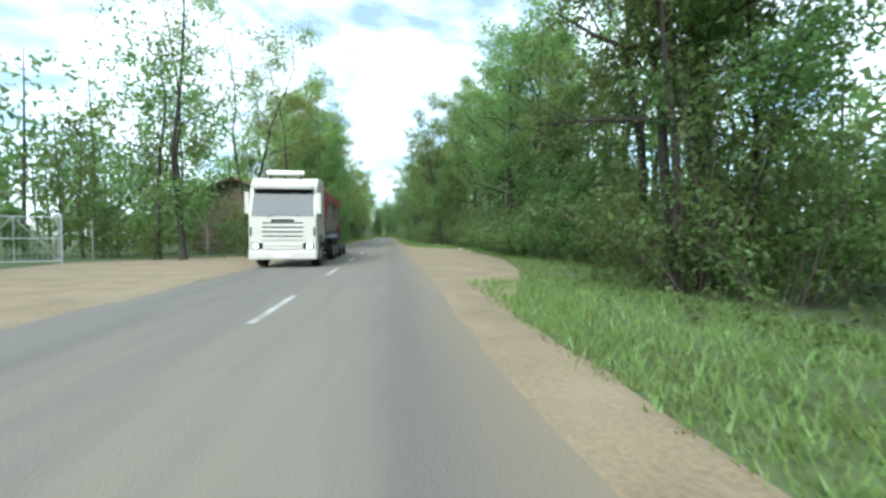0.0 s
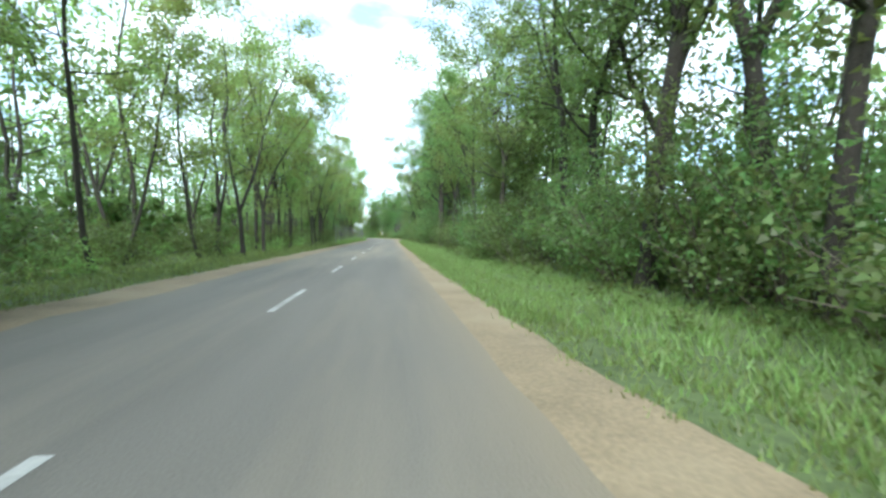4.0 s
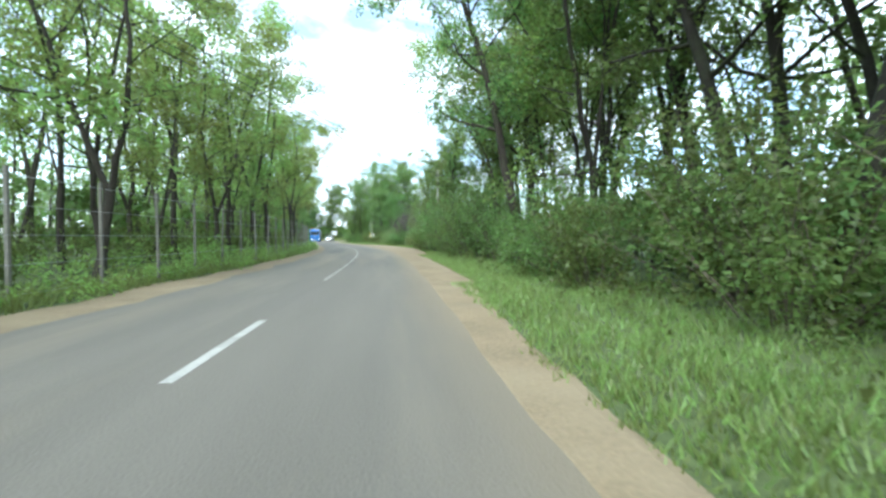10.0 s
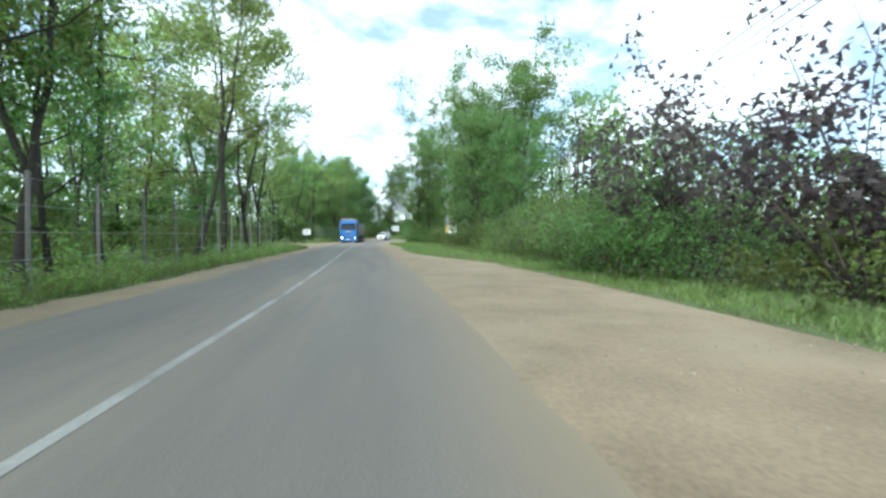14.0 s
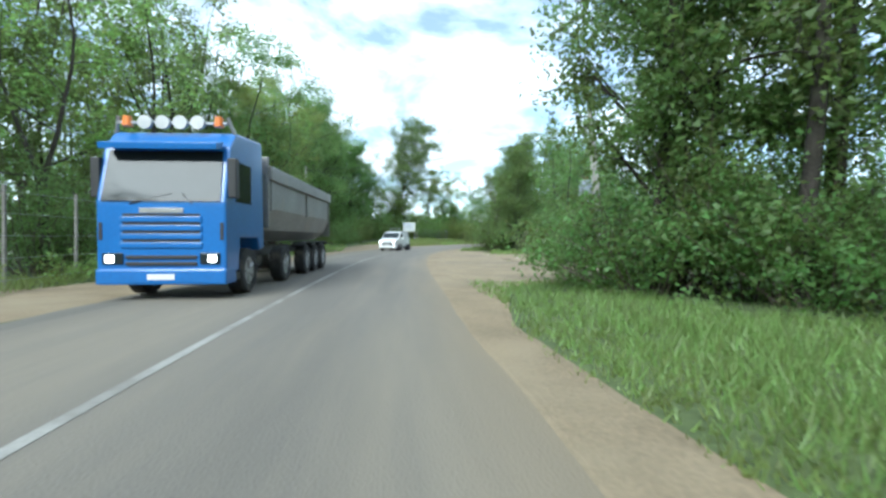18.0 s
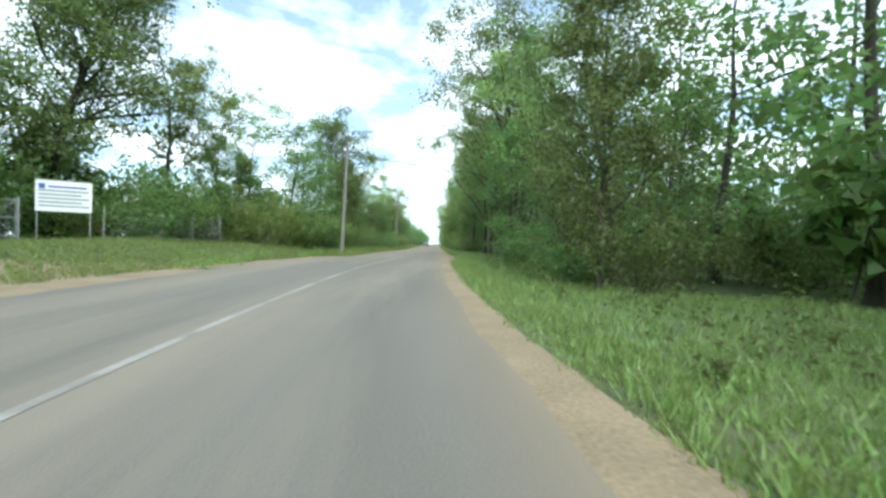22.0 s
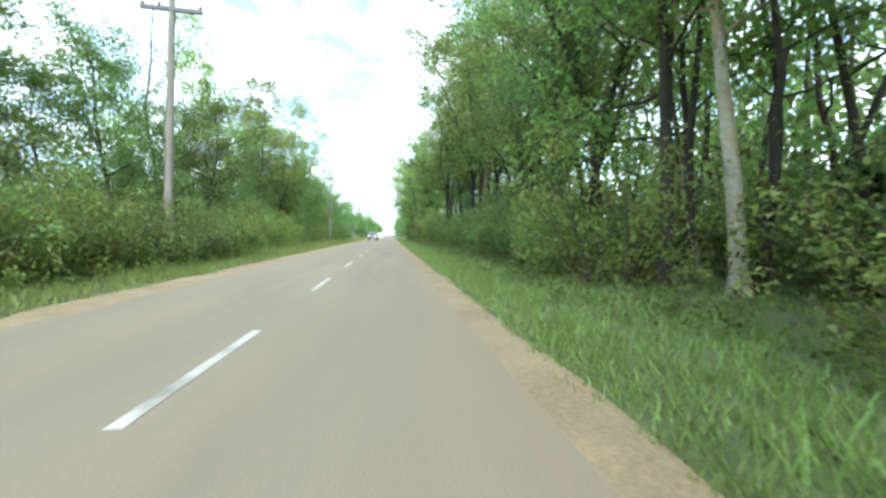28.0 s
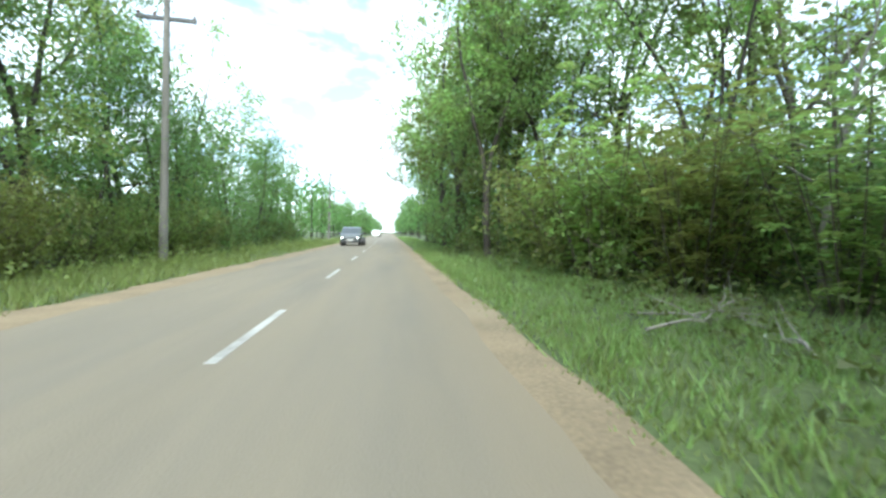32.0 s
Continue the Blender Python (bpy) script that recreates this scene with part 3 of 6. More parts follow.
def put_joined(ob, s, d, size, fine=False):
    """The same plant as part of the joined rest of the woods."""
    m = np.array(stand(s, d, -0.03, rnd.uniform(0, 360)) @ Matrix.Scale(size, 4))
    for child in ob.children:
        me = child.data
        if me.materials[0] is TWIG or me.name.startswith("ivy"):
            continue
        if me.name.startswith("trunk") and ob not in (WOOD_TREES[3], WOOD_TREES[5]):
            v, f = BOLES[ob]
            JOINED.setdefault(BARK, []).append((v @ m[:3, :3].T + m[:3, 3], f))
            continue
        v = np.empty(len(me.vertices) * 3, dtype=np.float32)
        me.vertices.foreach_get("co", v)
        f = np.empty(len(me.loops), dtype=np.int32)
        me.loops.foreach_get("vertex_index", f)
        v, mat = v.reshape(-1, 3), me.materials[0]
        corners = me.polygons[0].loop_total
        f = f.reshape(-1, corners)
        if mat not in (BARK, TWIG):
            step = 2 if fine else 5 if ob in WOOD_TREES else 3
            pick = np.arange(rnd.randrange(step), len(f), step)
            v = v.reshape(-1, corners, 3)[pick][:, corners - 3:].copy()
            mid = v.mean(1, keepdims=True)
            v = (mid + (v - mid) * (1.25 if fine else 1.65 if ob in WOOD_TREES else 1.45)).reshape(-1, 3)
            f = np.arange(len(v)).reshape(-1, 3)
        JOINED.setdefault(mat, []).append((v @ m[:3, :3].T + m[:3, 3], f))


def plant(s0, s1, d0, d1, step, kinds, size=(0.85, 1.2), group="", joined=False, fine=False):
    """Plants of the given kinds along the way, every step metres or so, between two distances from it."""
    s = s0
    while s < s1:
        kind, at, d, k = kinds[rnd.randrange(len(kinds))], s + rnd.uniform(-0.4, 0.4) * step, rnd.uniform(d0, d1), rnd.uniform(*size)
        if any(a < at < b and c < d < e for a, b, c, e in CLEAR):
            s += step * 0.5
            continue
        if joined:
            put_joined(kind, at, d, k, fine)
        else:
            put(kind, at, d, k, group)
        s += step * rnd.uniform(0.7, 1.3)


T, B = WOOD_TREES, BUSHES
for s, i, k in ((33.5, 7, 0.8), (40.5, 4, 1.0), (44.5, 7, 0.85), (50, 6, 0.9)):
    put(T[i], s, -7.5, k, "trees round the house")
OAK = tree("tree", "very tall broad dense-crowned tree beside the fence", 18, 22.5, 3.0, 6.6, 44, 0.4, 46, leaf=0.22, mat=LEAF, clump=1.15, subs=10)
OAK.matrix_basis = stand(343.5, -26.0, -0.03)
TALL = [T[0], T[1], T[2], T[3]]
# right of the road
plant(-4, 14, 6.8, 7.6, 9, [T[3]], group="trees of the right wood edge")
plant(54, 112, 6.0, 7.2, 15, [T[8]], group="trees of the right wood edge")
plant(112, 150, 7.0, 8.2, 9, [T[0], T[3]], group="trees of the right wood edge")
plant(236, 262, 10, 12, 8, [T[3]], (1.0, 1.2), group="trees behind the sign")
plant(342, 446, 6.8, 8.6, 10, [T[8], T[5], T[7]], (0.95, 1.15), group="trees of the far right wood")
plant(470, 510, 3.8, 5.4, 5, [T[8], T[7]], (0.95, 1.2), joined=True, fine=True)
plant(64, 236, -9.6, -8.6, 15, [T[7], T[5]], (0.95, 1.1), group="trees of the left wood")
plant(452, 466, -14, -12.5, 6, [T[7]], (0.95, 1.1), group="trees along the left verge")
plant(49, 64, -11, -8.6, 3.8, [T[7], T[0], T[2]], group="trees round the house")
plant(-8, 14, 6.2, 9, 4.5, [T[9], T[0]], group="trees of the right wood edge")
plant(16, 50, 8.4, 12, 3.0, [T[9], T[0], T[4], T[9], T[2]], joined=True, fine=True)
plant(50, 112, 5.8, 9, 3.2, [T[9], T[0], T[4], T[3], T[9]], group="trees of the right wood edge")
plant(108, 166, 6.8, 10.5, 2.7, [T[0], T[3], T[8], T[7], T[9]], group="trees of the right wood edge")
plant(-6, 112, 10, 18, 3.0, [T[9], T[5], T[2], T[9]], joined=True)
plant(106, 166, 11, 19, 3.4, [T[5], T[2], T[7], T[9]], joined=True)
plant(16, 50, 7.4, 9, 2.6, [B[0], B[3], B[1]], group="bushes of the right wood edge")
plant(-6, 14, 5.6, 8, 3.0, [B[0], B[3], B[1]], group="bushes of the right wood edge")
plant(76, 112, 5.2, 7.2, 2.8, [B[0], B[3], B[2], B[1]], group="bushes of the right wood edge")
plant(112, 170, 5.2, 7.4, 2.2, [B[0], B[3], B[1]], group="bushes of the right wood edge")
plant(177, 232, 7.6, 10, 2.4, [B[0], B[1], B[3], B[2]], group="bushes along the lay-by")
plant(180, 232, 10, 17, 1.5, [B[1], B[3], B[0]], (0.8, 1.1), joined=True)
plant(236, 262, 10, 15, 4.2, [T[7], T[0], T[3], T[0]], (0.95, 1.2), group="trees behind the sign")
plant(236, 262, 15, 20, 4.5, [T[7], T[0], T[3]], joined=True)
plant(224, 272, -32, -20, 1.1, [B[1], B[3]], (0.8, 1.2), joined=True)
plant(230, 262, 8.8, 11, 2.6, [B[0], B[3]], joined=True)
plant(261.5, 265, 7.4, 10, 0.9, [B[1], B[3]], (0.85, 1.1), group="bushes at the gravel yard")
plant(264.5, 268.5, 6.4, 10, 1.4, [T[4], T[8], T[4]], (0.8, 1.05), group="trees at the gravel yard")
for s, d, i, k in ((265.8, 6.2, 1, 1.0), (263.6, 7.8, 0, 1.05), (267.0, 8.6, 1, 1.05), (265.0, 9.6, 8, 1.0)):
    put(T[i], s, d, k, "trees at the gravel yard")
plant(264.5, 268.2, 4.4, 7.6, 0.7, [B[1], B[0], B[3]], group="bushes at the gravel yard")
plant(268, 302, 17.5, 21, 1.9, [B[1], B[3], B[0]], joined=True)
plant(268, 302, 22, 30, 1.6, [B[1], B[3]], (0.8, 1.1), joined=True)
plant(290, 300, 9, 15, 1.2, [B[1], B[3]], (0.8, 1.05), joined=True)
plant(299, 317, 6.3, 8.6, 1.7, [T[4], T[4]], (0.95, 1.12), group="trees on the inside of the bend")
plant(299, 318, 5.2, 6.4, 1.6, [B[1], B[3], B[0]], (0.85, 1.1), group="bushes on the inside of the bend")
put(T[4], 325.5, 5.4, 1.0)
put(T[6], 328.5, 7.0, 0.85)
plant(318, 345, 11, 15, 3.0, [T[6], T[1], T[4]], joined=True)
plant(324, 345, 5.6, 7.0, 2.6, [B[0], B[3], B[2]], group="bushes of the far right wood")
plant(347, 385, 7.0, 10.5, 4.0, [T[3], T[0], T[2]], group="trees of the far right wood")
plant(345, 385, 10, 16, 2.8, [T[0], T[3], T[5], B[1]], joined=True)
plant(348, 385, 8.6, 12, 2.6, [B[0], B[3], B[1]], joined=True)
plant(386, 470, 5.0, 6.8, 2.3, [B[0], B[5], B[3]], group="bushes of the far right wood")
plant(470, 500, 5.0, 7.5, 2.6, [T[6], T[7], T[4]], joined=True)
plant(386, 470, 5.6, 8.5, 4.0, [T[7], T[8], T[4], T[0]], group="trees of the far right wood")
plant(352, 470, 5.9, 6.7, 12, [T[7], T[7], T[8]], (1.08, 1.25), group="trees of the far right wood")
for s, d, i, k in ((128, 8.6, 1, 1.1), (130.6, 9.4, 1, 1.05), (153.6, 8.9, 0, 1.1), (154.8, 9.8, 3, 1.1), (156.2, 11.0, 0, 1.15), (152.4, 10.6, 3, 1.1)):
    put(T[i], s, d, k, "trees of the right wood edge")
for s, d, i, k in ((128.6, 6.9, 1, 1.4), (131.5, 7.4, 1, 1.3), (349, -14.2, 5, 1.25), (351.5, -13.4, 5, 1.3), (354, -13.0, 5, 1.2), (347, -15.6, 5, 1.2), (460.5, 6.6, 5, 1.35), (463.5, 6.9, 5, 1.3), (457.5, 7.4, 5, 1.3)):
    put(B[i], s, d, k, "bushes of the wood edge")
plant(386, 470, 9, 15, 4.0, [T[5], T[3], T[0], B[1]], joined=True)
plant(-6, 168, 8, 13, 1.4, [B[0], B[3], B[1]], (0.7, 1.1), joined=True)
plant(345, 500, 9, 16, 1.6, [B[0], B[3], B[1]], (0.7, 1.1), joined=True)
plant(56, 236, -17, -10, 1.5, [B[0], B[3], B[2]], (0.6, 1.0), joined=True)
plant(330, 500, -20, -13, 1.8, [B[0], B[1], B[3]], (0.9, 1.3), joined=True)
plant(394, 408, 8.3, 12, 1.0, [B[0], B[3], B[1]], joined=True)
plant(417, 430, 7.2, 11, 1.1, [B[0], B[3], B[1]], joined=True)
for s, d, k in ((232.5, 9.6, 0.85), (229.5, 11.2, 0.8), (235, 10.8, 0.85)):
    put(T[6], s, d, k, "trees behind the sign")
plant(172, 192, 6.6, 8.4, 1.5, [B[2], B[3], B[0], T[4]], (0.9, 1.15), group="bushes along the lay-by")
plant(163, 173, 7.6, 10.5, 2.2, [T[4], B[3], B[0]], (0.8, 1.0), group="bushes along the lay-by")
plant(164, 176, 9.5, 14, 2.4, [T[3], T[0], T[8]], joined=True, fine=True)
plant(470, 500, 4.4, 6.2, 2.3, [B[0], B[1], B[3]], joined=True)
plant(476, 505, -12, -10.2, 2.4, [B[0], B[1], B[3]], joined=True)
plant(399, 417, 9.0, 15, 3.8, [T[5], T[9], T[5]], (0.85, 1.1), joined=True, fine=True)
plant(173.5, 180, 5.2, 6.2, 1.5, [B[1], B[3]], (1.0, 1.15), group="bushes along the lay-by")
for s, d, i, k in ((466, 9.9, 8, 1.0), (470.5, 6.6, 8, 1.0), (462, 10.4, 7, 1.0), (459.5, 9.8, 5, 0.8), (474, 7.0, 7, 1.0)):
    put(T[i], s, d, k, "trees of the far right wood")
plant(412, 450, 8.6, 13, 5.0, [T[7], T[4], T[5]], joined=True, fine=True)
plant(52, 80, 5.6, 7.6, 2.0, [B[1], B[3], T[4]], (0.8, 1.05), group="bushes of the right wood edge")
plant(14, 50, 8.6, 11, 5.0, [T[8], T[4]], (0.8, 1.0), group="trees of the right wood edge")
plant(3, 15, 6.4, 9, 4.2, [T[4], T[9], T[0]], (0.85, 1.05), group="trees of the right wood edge")
plant(450, 470, 9.5, 14, 1.6, [B[1], B[3]], joined=True)
# left of the road
plant(-6, 22, -28, -19, 3.0, [T[5], T[0], T[1]], joined=True)
plant(27, 62, -7.9, -7.2, 1.7, [B[0], B[3], B[1]], (0.8, 1.1), group="hedge by the house")
plant(24, 62, -13, -8.5, 6, [T[7], T[5], T[2]], group="trees round the house")
plant(60, 112, -12, -8.6, 4.4, [T[7], T[2], T[5], T[9]], group="trees of the left wood")
plant(56, 112, -20, -12, 3.4, [T[2], T[5], T[9]], joined=True)
plant(62, 112, -13, -8.5, 3.4, [B[2], B[0]], (0.6, 1.0), joined=True)
plant(112, 236, -13, -8.4, 4.0, [T[7], T[2], T[5], T[4], T[7]], group="trees behind the fence")
plant(112, 236, -22, -13, 2.8, [T[2], T[5], T[9], T[7]], joined=True)
plant(114, 236, -11, -7.9, 4.0, [B[2], B[0]], (0.6, 1.0), joined=True)
plant(236, 266, -27, -20.5, 3.0, [T[1], T[0], T[4]], joined=True)
plant(266, 302, -17, -12.5, 3.2, [T[7], T[2], T[5], T[0], T[4]], group="trees by the bend")
plant(264, 302, -24, -17, 3.0, TALL, (1.0, 1.3), joined=True)
plant(268, 300, -13.5, -11.8, 2.8, [B[0], B[1]], (0.7, 1.0), group="bushes by the bend")
plant(302, 330, -32, -24, 3.0, [T[1], T[6], T[0]], (1.0, 1.25), joined=True)
put(OAK, 326, -36, 0.9, label="tall broad dense-crowned tree behind the lay-by")
put(OAK, 334, -39, 0.95, label="tall broad dense-crowned tree behind the lay-by")
put(OAK, 341, -37, 1.05, label="tall broad dense-crowned tree behind the lay-by")
put(OAK, 336, -33, 0.85, label="tall broad dense-crowned tree behind the lay-by")
put(OAK, 319, -28, 1.0, label="tall broad dense-crowned tree behind the lay-by")
put(T[7], 306, -23, 1.25, "trees by the bend")
put(T[3], 311, -27, 1.2, "trees by the bend")
for s, d, i, k in ((301, -18, 3, 1.05), (297, -16.5, 7, 1.0), (290, -18, 0, 1.1), (286, -16, 3, 1.0), (304, -19.5, 7, 1.1)):
    put(T[i], s, d, k, "trees by the bend")
plant(302, 345, -34, -20, 2.0, [B[1], B[3], B[0]], (0.9, 1.3), joined=True)
plant(340, 372, -21, -15.0, 1.3, [B[5], B[1], B[3]], (1.0, 1.35), joined=True, fine=True)
plant(322, 348, -32, -23, 1.0, [B[1], B[0], B[5]], (1.2, 1.7), joined=True)
plant(318, 345, -22, -18.5, 2.2, [B[1], B[0]], (0.8, 1.2), joined=True)
plant(298, 318, -21, -17.5, 2.0, [B[1], B[0], T[4]], (0.8, 1.1), joined=True)
plant(24, 37, -17, -9.5, 1.7, [B[1], B[3], B[0]], (0.8, 1.15), joined=True)
plant(24, 38, -18, -11, 3.0, [T[4], T[6], T[1]], (0.75, 0.95), joined=True)
plant(-4, 30, -30, -20, 2.0, [B[1], B[3], T[4]], joined=True)
plant(283, 288.5, 13.2, 15.5, 1.2, [B[0], B[2]], (0.6, 0.85), group="bushes round the transformer pole")
plant(283.5, 287.5, 10.8, 11.6, 1.3, [B[2]], (0.5, 0.65), group="bushes round the transformer pole")
plant(112, 236, -7.0, -6.4, 1.7, [B[2]], (0.35, 0.6), joined=True)
plant(262, 300, -10.5, -8.6, 2.6, [B[2]], (0.4, 0.65), joined=True)
plant(330, 420, -10.4, -8.4, 4.0, [B[2]], (0.35, 0.6), joined=True)
plant(332, 420, -13, -10.6, 2.1, [B[5], B[0], B[5], B[3]], (1.0, 1.35), group="bushes along the left verge")
plant(345, 372, -16, -13.5, 2.6, [T[6], B[1], T[6]], (0.6, 0.85), joined=True, fine=True)
put(T[6], 375, -14.5, 1.2)
put(T[6], 373.5, -15.5, 1.25)
put(T[4], 379, -13.5, 1.2)
for s, d, i, k in ((351, -18.5, 7, 0.95), (354.5, -17.2, 7, 0.85), (347.5, -20.5, 7, 1.0), (349, -17.6, 4, 0.9), (353, -16.8, 4, 0.8)):
    put(T[i], s, d, k, "trees behind the fence")
plant(450, 500, -14, -11.6, 2.6, [T[6]], (0.55, 0.8), joined=True)
plant(399, 450, -14, -11.6, 2.8, [T[6], T[6], T[4]], (0.5, 0.75), group="trees along the left verge")
plant(440, 500, -18, -13.5, 5.5, [T[4], T[5], T[7], T[2]], joined=True)
plant(384, 440, -18, -13.5, 5.5, [T[4], T[5], T[7], T[2]], group="trees along the left verge")
plant(420, 476, -12.0, -10.2, 2.4, [B[5], B[0], B[5]], group="bushes along the left verge")
plant(400, 500, -24, -17, 5.0, [T[2], T[4], T[5]], (0.7, 0.95), joined=True)
plant(396, 421, -9.8, -9.1, 1.9, [B[5], B[3]], (0.85, 1.05), group="bushes along the left verge")
plant(287, 345, 13, 20, 1.9, [B[1], B[3], B[0]], (0.85, 1.2), joined=True)
plant(302, 345, 9.5, 26, 1.0, [B[1], B[3]], (0.85, 1.1), joined=True)
plant(270, 345, 24, 40, 1.2, [B[1], B[3]], (0.9, 1.2), joined=True)
for mat, pieces in JOINED.items():
    v, f = merged(pieces)
    tagged(new("inner_woods", from_arrays("inner_woods", v, f, mat, False)), "leaves and trunks of the woods behind the edge", "woods", kind="stuff")


# woods that go on behind and far ahead
def far_woods(name, label, zones, seed, mat):
    rng = np.random.default_rng(seed)
    wood, centres, sizes = [], [], []
    for s0, s1, d0, d1, count, low, high in zones:
        for _ in range(count):
            p = spot(rng.uniform(s0, s1), rng.uniform(d0, d1), -0.05)
            h = rng.uniform(low, high)
            bend = rng.normal(0, 0.3, 2)
            line = [p, p + np.array([bend[0], bend[1], h * 0.5]), p + np.array([bend[0] * 1.5, bend[1] * 0.5, h])]
            wood.append(tube(line, [h * 0.011, h * 0.007, 0.02], 5))
            centres.append(p + np.column_stack([rng.normal(0, h * 0.12, (16, 2)), h * rng.uniform(0.2, 1.02, 16)]))
            sizes.append(np.full((16, 1), 0.11 * h))
    t = tagged(new(name + "_trunks", from_arrays(name, *merged(wood), BARK)), label + ", bare trunks", "woods", kind="stuff")
    c = tagged(new(name + "_leaves", from_arrays(name, *canopy(rng, np.concatenate(centres), np.concatenate(sizes), 17, 0.5, 0.8), mat, False)), label + ", leaves", "woods", kind="stuff")
    return t, c


far_woods("right_woods", "deep green broadleaf woods", [(-60, 170, 17, 50, 170, 9, 15), (176, 236, 24, 50, 40, 4, 6), (232, 268, 18, 45, 40, 11, 17),
          (270, 320, 32, 70, 45, 4, 6), (318, 520, 15, 45, 210, 8, 15)], 31, LEAF)
far_woods("understorey", "low green undergrowth of the woods", [(-60, 170, 11, 34, 150, 2.5, 5), (-60, 60, -40, -19, 60, 2.5, 5), (56, 300, -34, -14, 150, 2.2, 4.5), (225, 268, 14, 30, 30, 2.5, 5),
          (300, 380, -60, -25, 150, 3, 6), (345, 520, -34, -15, 70, 3, 5), (318, 520, 10, 32, 180, 2.5, 5)], 34, LEAF)
far_woods("left_woods", "deep green broadleaf woods", [(-60, 60, -55, -24, 60, 10, 16), (55, 300, -50, -21, 190, 10, 16), (300, 345, -70, -32, 60, 11, 18),
          (345, 520, -45, -20, 90, 6, 10)], 32, LEAF_DEEP)
far_woods("distant_woods", "far roadside woods along the straight", [(500, 900, 4.6, 20, 200, 8, 14), (500, 900, -24, -9.5, 200, 7, 12), (-80, -10, 5, 20, 30, 8, 14), (-80, -10, -25, -9, 30, 8, 14)], 33, LEAF_DEEP)


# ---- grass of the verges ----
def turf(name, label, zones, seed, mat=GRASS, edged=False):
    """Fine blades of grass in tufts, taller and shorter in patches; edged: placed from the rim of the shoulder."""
    rng = np.random.default_rng(seed)
    allv = []
    for s0, s1, d0, d1, dense, tall in zones:
        n = int((s1 - s0) * abs(d1 - d0) * dense * 1.05)
        s, d = rng.uniform(s0, s1, n), rng.uniform(d0, d1, n)
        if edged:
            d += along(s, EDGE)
        patch = 0.62 + 0.5 * (np.sin(s * 0.9 + 1.7 * np.sin(d * 1.3)) * np.sin(d * 1.9 + 1.3 * np.sin(s * 0.53)) * 0.5 + 0.5) ** 1.5
        spread = 0.05 + 0.05 * rng.random(n)
        base = np.repeat(spot(s, d, -0.03), 7, 0) + np.column_stack([rng.normal(0, 1, (n * 7, 2)) * np.repeat(spread, 7)[:, None], np.zeros(n * 7)])
        m = len(base)
        a = rng.uniform(0, 6.28, m)
        h = tall * 0.78 * np.repeat(patch * rng.uniform(0.7, 1.3, n), 7) * rng.uniform(0.4, 1.15, m)
        out = np.column_stack([np.cos(a), np.sin(a), np.zeros(m)])
        b = rng.uniform(0, 6.28, m)
        side = np.column_stack([-np.sin(b), np.cos(b), np.zeros(m)]) * (0.006 + 0.009 * rng.random(m))[:, None]
        tip = base + out * (h * rng.uniform(0.15, 0.95, m))[:, None] + np.array([0, 0, 1.0]) * h[:, None]
        allv.append(np.stack([base - side, base + side, tip], 1).reshape(-1, 3))
    v = np.concatenate(allv)
    return tagged(new(name, from_arrays(name, v, np.arange(len(v)).reshape(-1, 3), mat, False)), label, "grass", kind="stuff")


def weeds(name, label, zones, seed, mat, leaf=0.085):
    """Low leafy weeds and seedlings in the grass; zones: s from, to, d from, to, plants a square metre, height."""
    rng = np.random.default_rng(seed)
    where, sizes = [], []
    for s0, s1, d0, d1, dense, tall in zones:
        n = int((s1 - s0) * abs(d1 - d0) * dense)
        s, d = rng.uniform(s0, s1, n), rng.uniform(d0, d1, n)
        h = tall * rng.uniform(0.4, 1.3, n)
        for f in (0.3, 0.75):
            where.append(spot(s, d, h * f) + np.column_stack([rng.normal(0, 0.08, (n, 2)), np.zeros(n)]))
            sizes.append((h * (0.55 - 0.2 * f))[:, None])
    v, f = canopy(rng, np.concatenate(where), np.concatenate(sizes), 11, leaf, 1.0)
    v[:, 2] = np.maximum(v[:, 2], -0.02)
    return tagged(new(name, from_arrays(name, v, f, mat, False)), label, "weeds", kind="stuff")


turf("verge_grass_right", "long green verge grass", [(-5, 12, 2.0, 6, 34, 0.26), (12, 50, 6.2, 8.5, 26, 0.26), (46, 60, 2.4, 6, 34, 0.26), (60, 148, 1.72, 5, 40, 0.24), (60, 148, 5, 7, 14, 0.3), (148, 168, 2.5, 6, 34, 0.26),
     (168, 178, 4.2, 7, 28, 0.28), (178, 226, 5.8, 8.5, 24, 0.3), (224, 262, 2.8, 8, 34, 0.32), (224, 262, 8, 11, 12, 0.35), (256, 268, 2.0, 5.5, 34, 0.3), (270, 300, 15.5, 18, 14, 0.35), (287, 297, 5.0, 8.5, 5, 0.16), (284, 301, 10.5, 16, 22, 0.42), (291, 302, 5.5, 10.5, 22, 0.4), (303, 318, 1.9, 4, 30, 0.28), (299.5, 304, 2.3, 5.5, 34, 0.28), (299, 312, 3.5, 8, 14, 0.3), (46, 60, 6, 9, 14, 0.3), (12, 50, 8, 10, 12, 0.3), (385, 450, 4.8, 9, 10, 0.3), (446, 470, 4.5, 9, 14, 0.3), (311, 324, 1.7, 10, 26, 0.3),
     (324, 345, 1.7, 6, 34, 0.28), (345, 385, 2.3, 7, 34, 0.26), (345, 385, 7, 11, 12, 0.3), (385, 470, 1.62, 4.8, 36, 0.28), (470, 560, 1.7, 4.5, 10, 0.35)], 41)
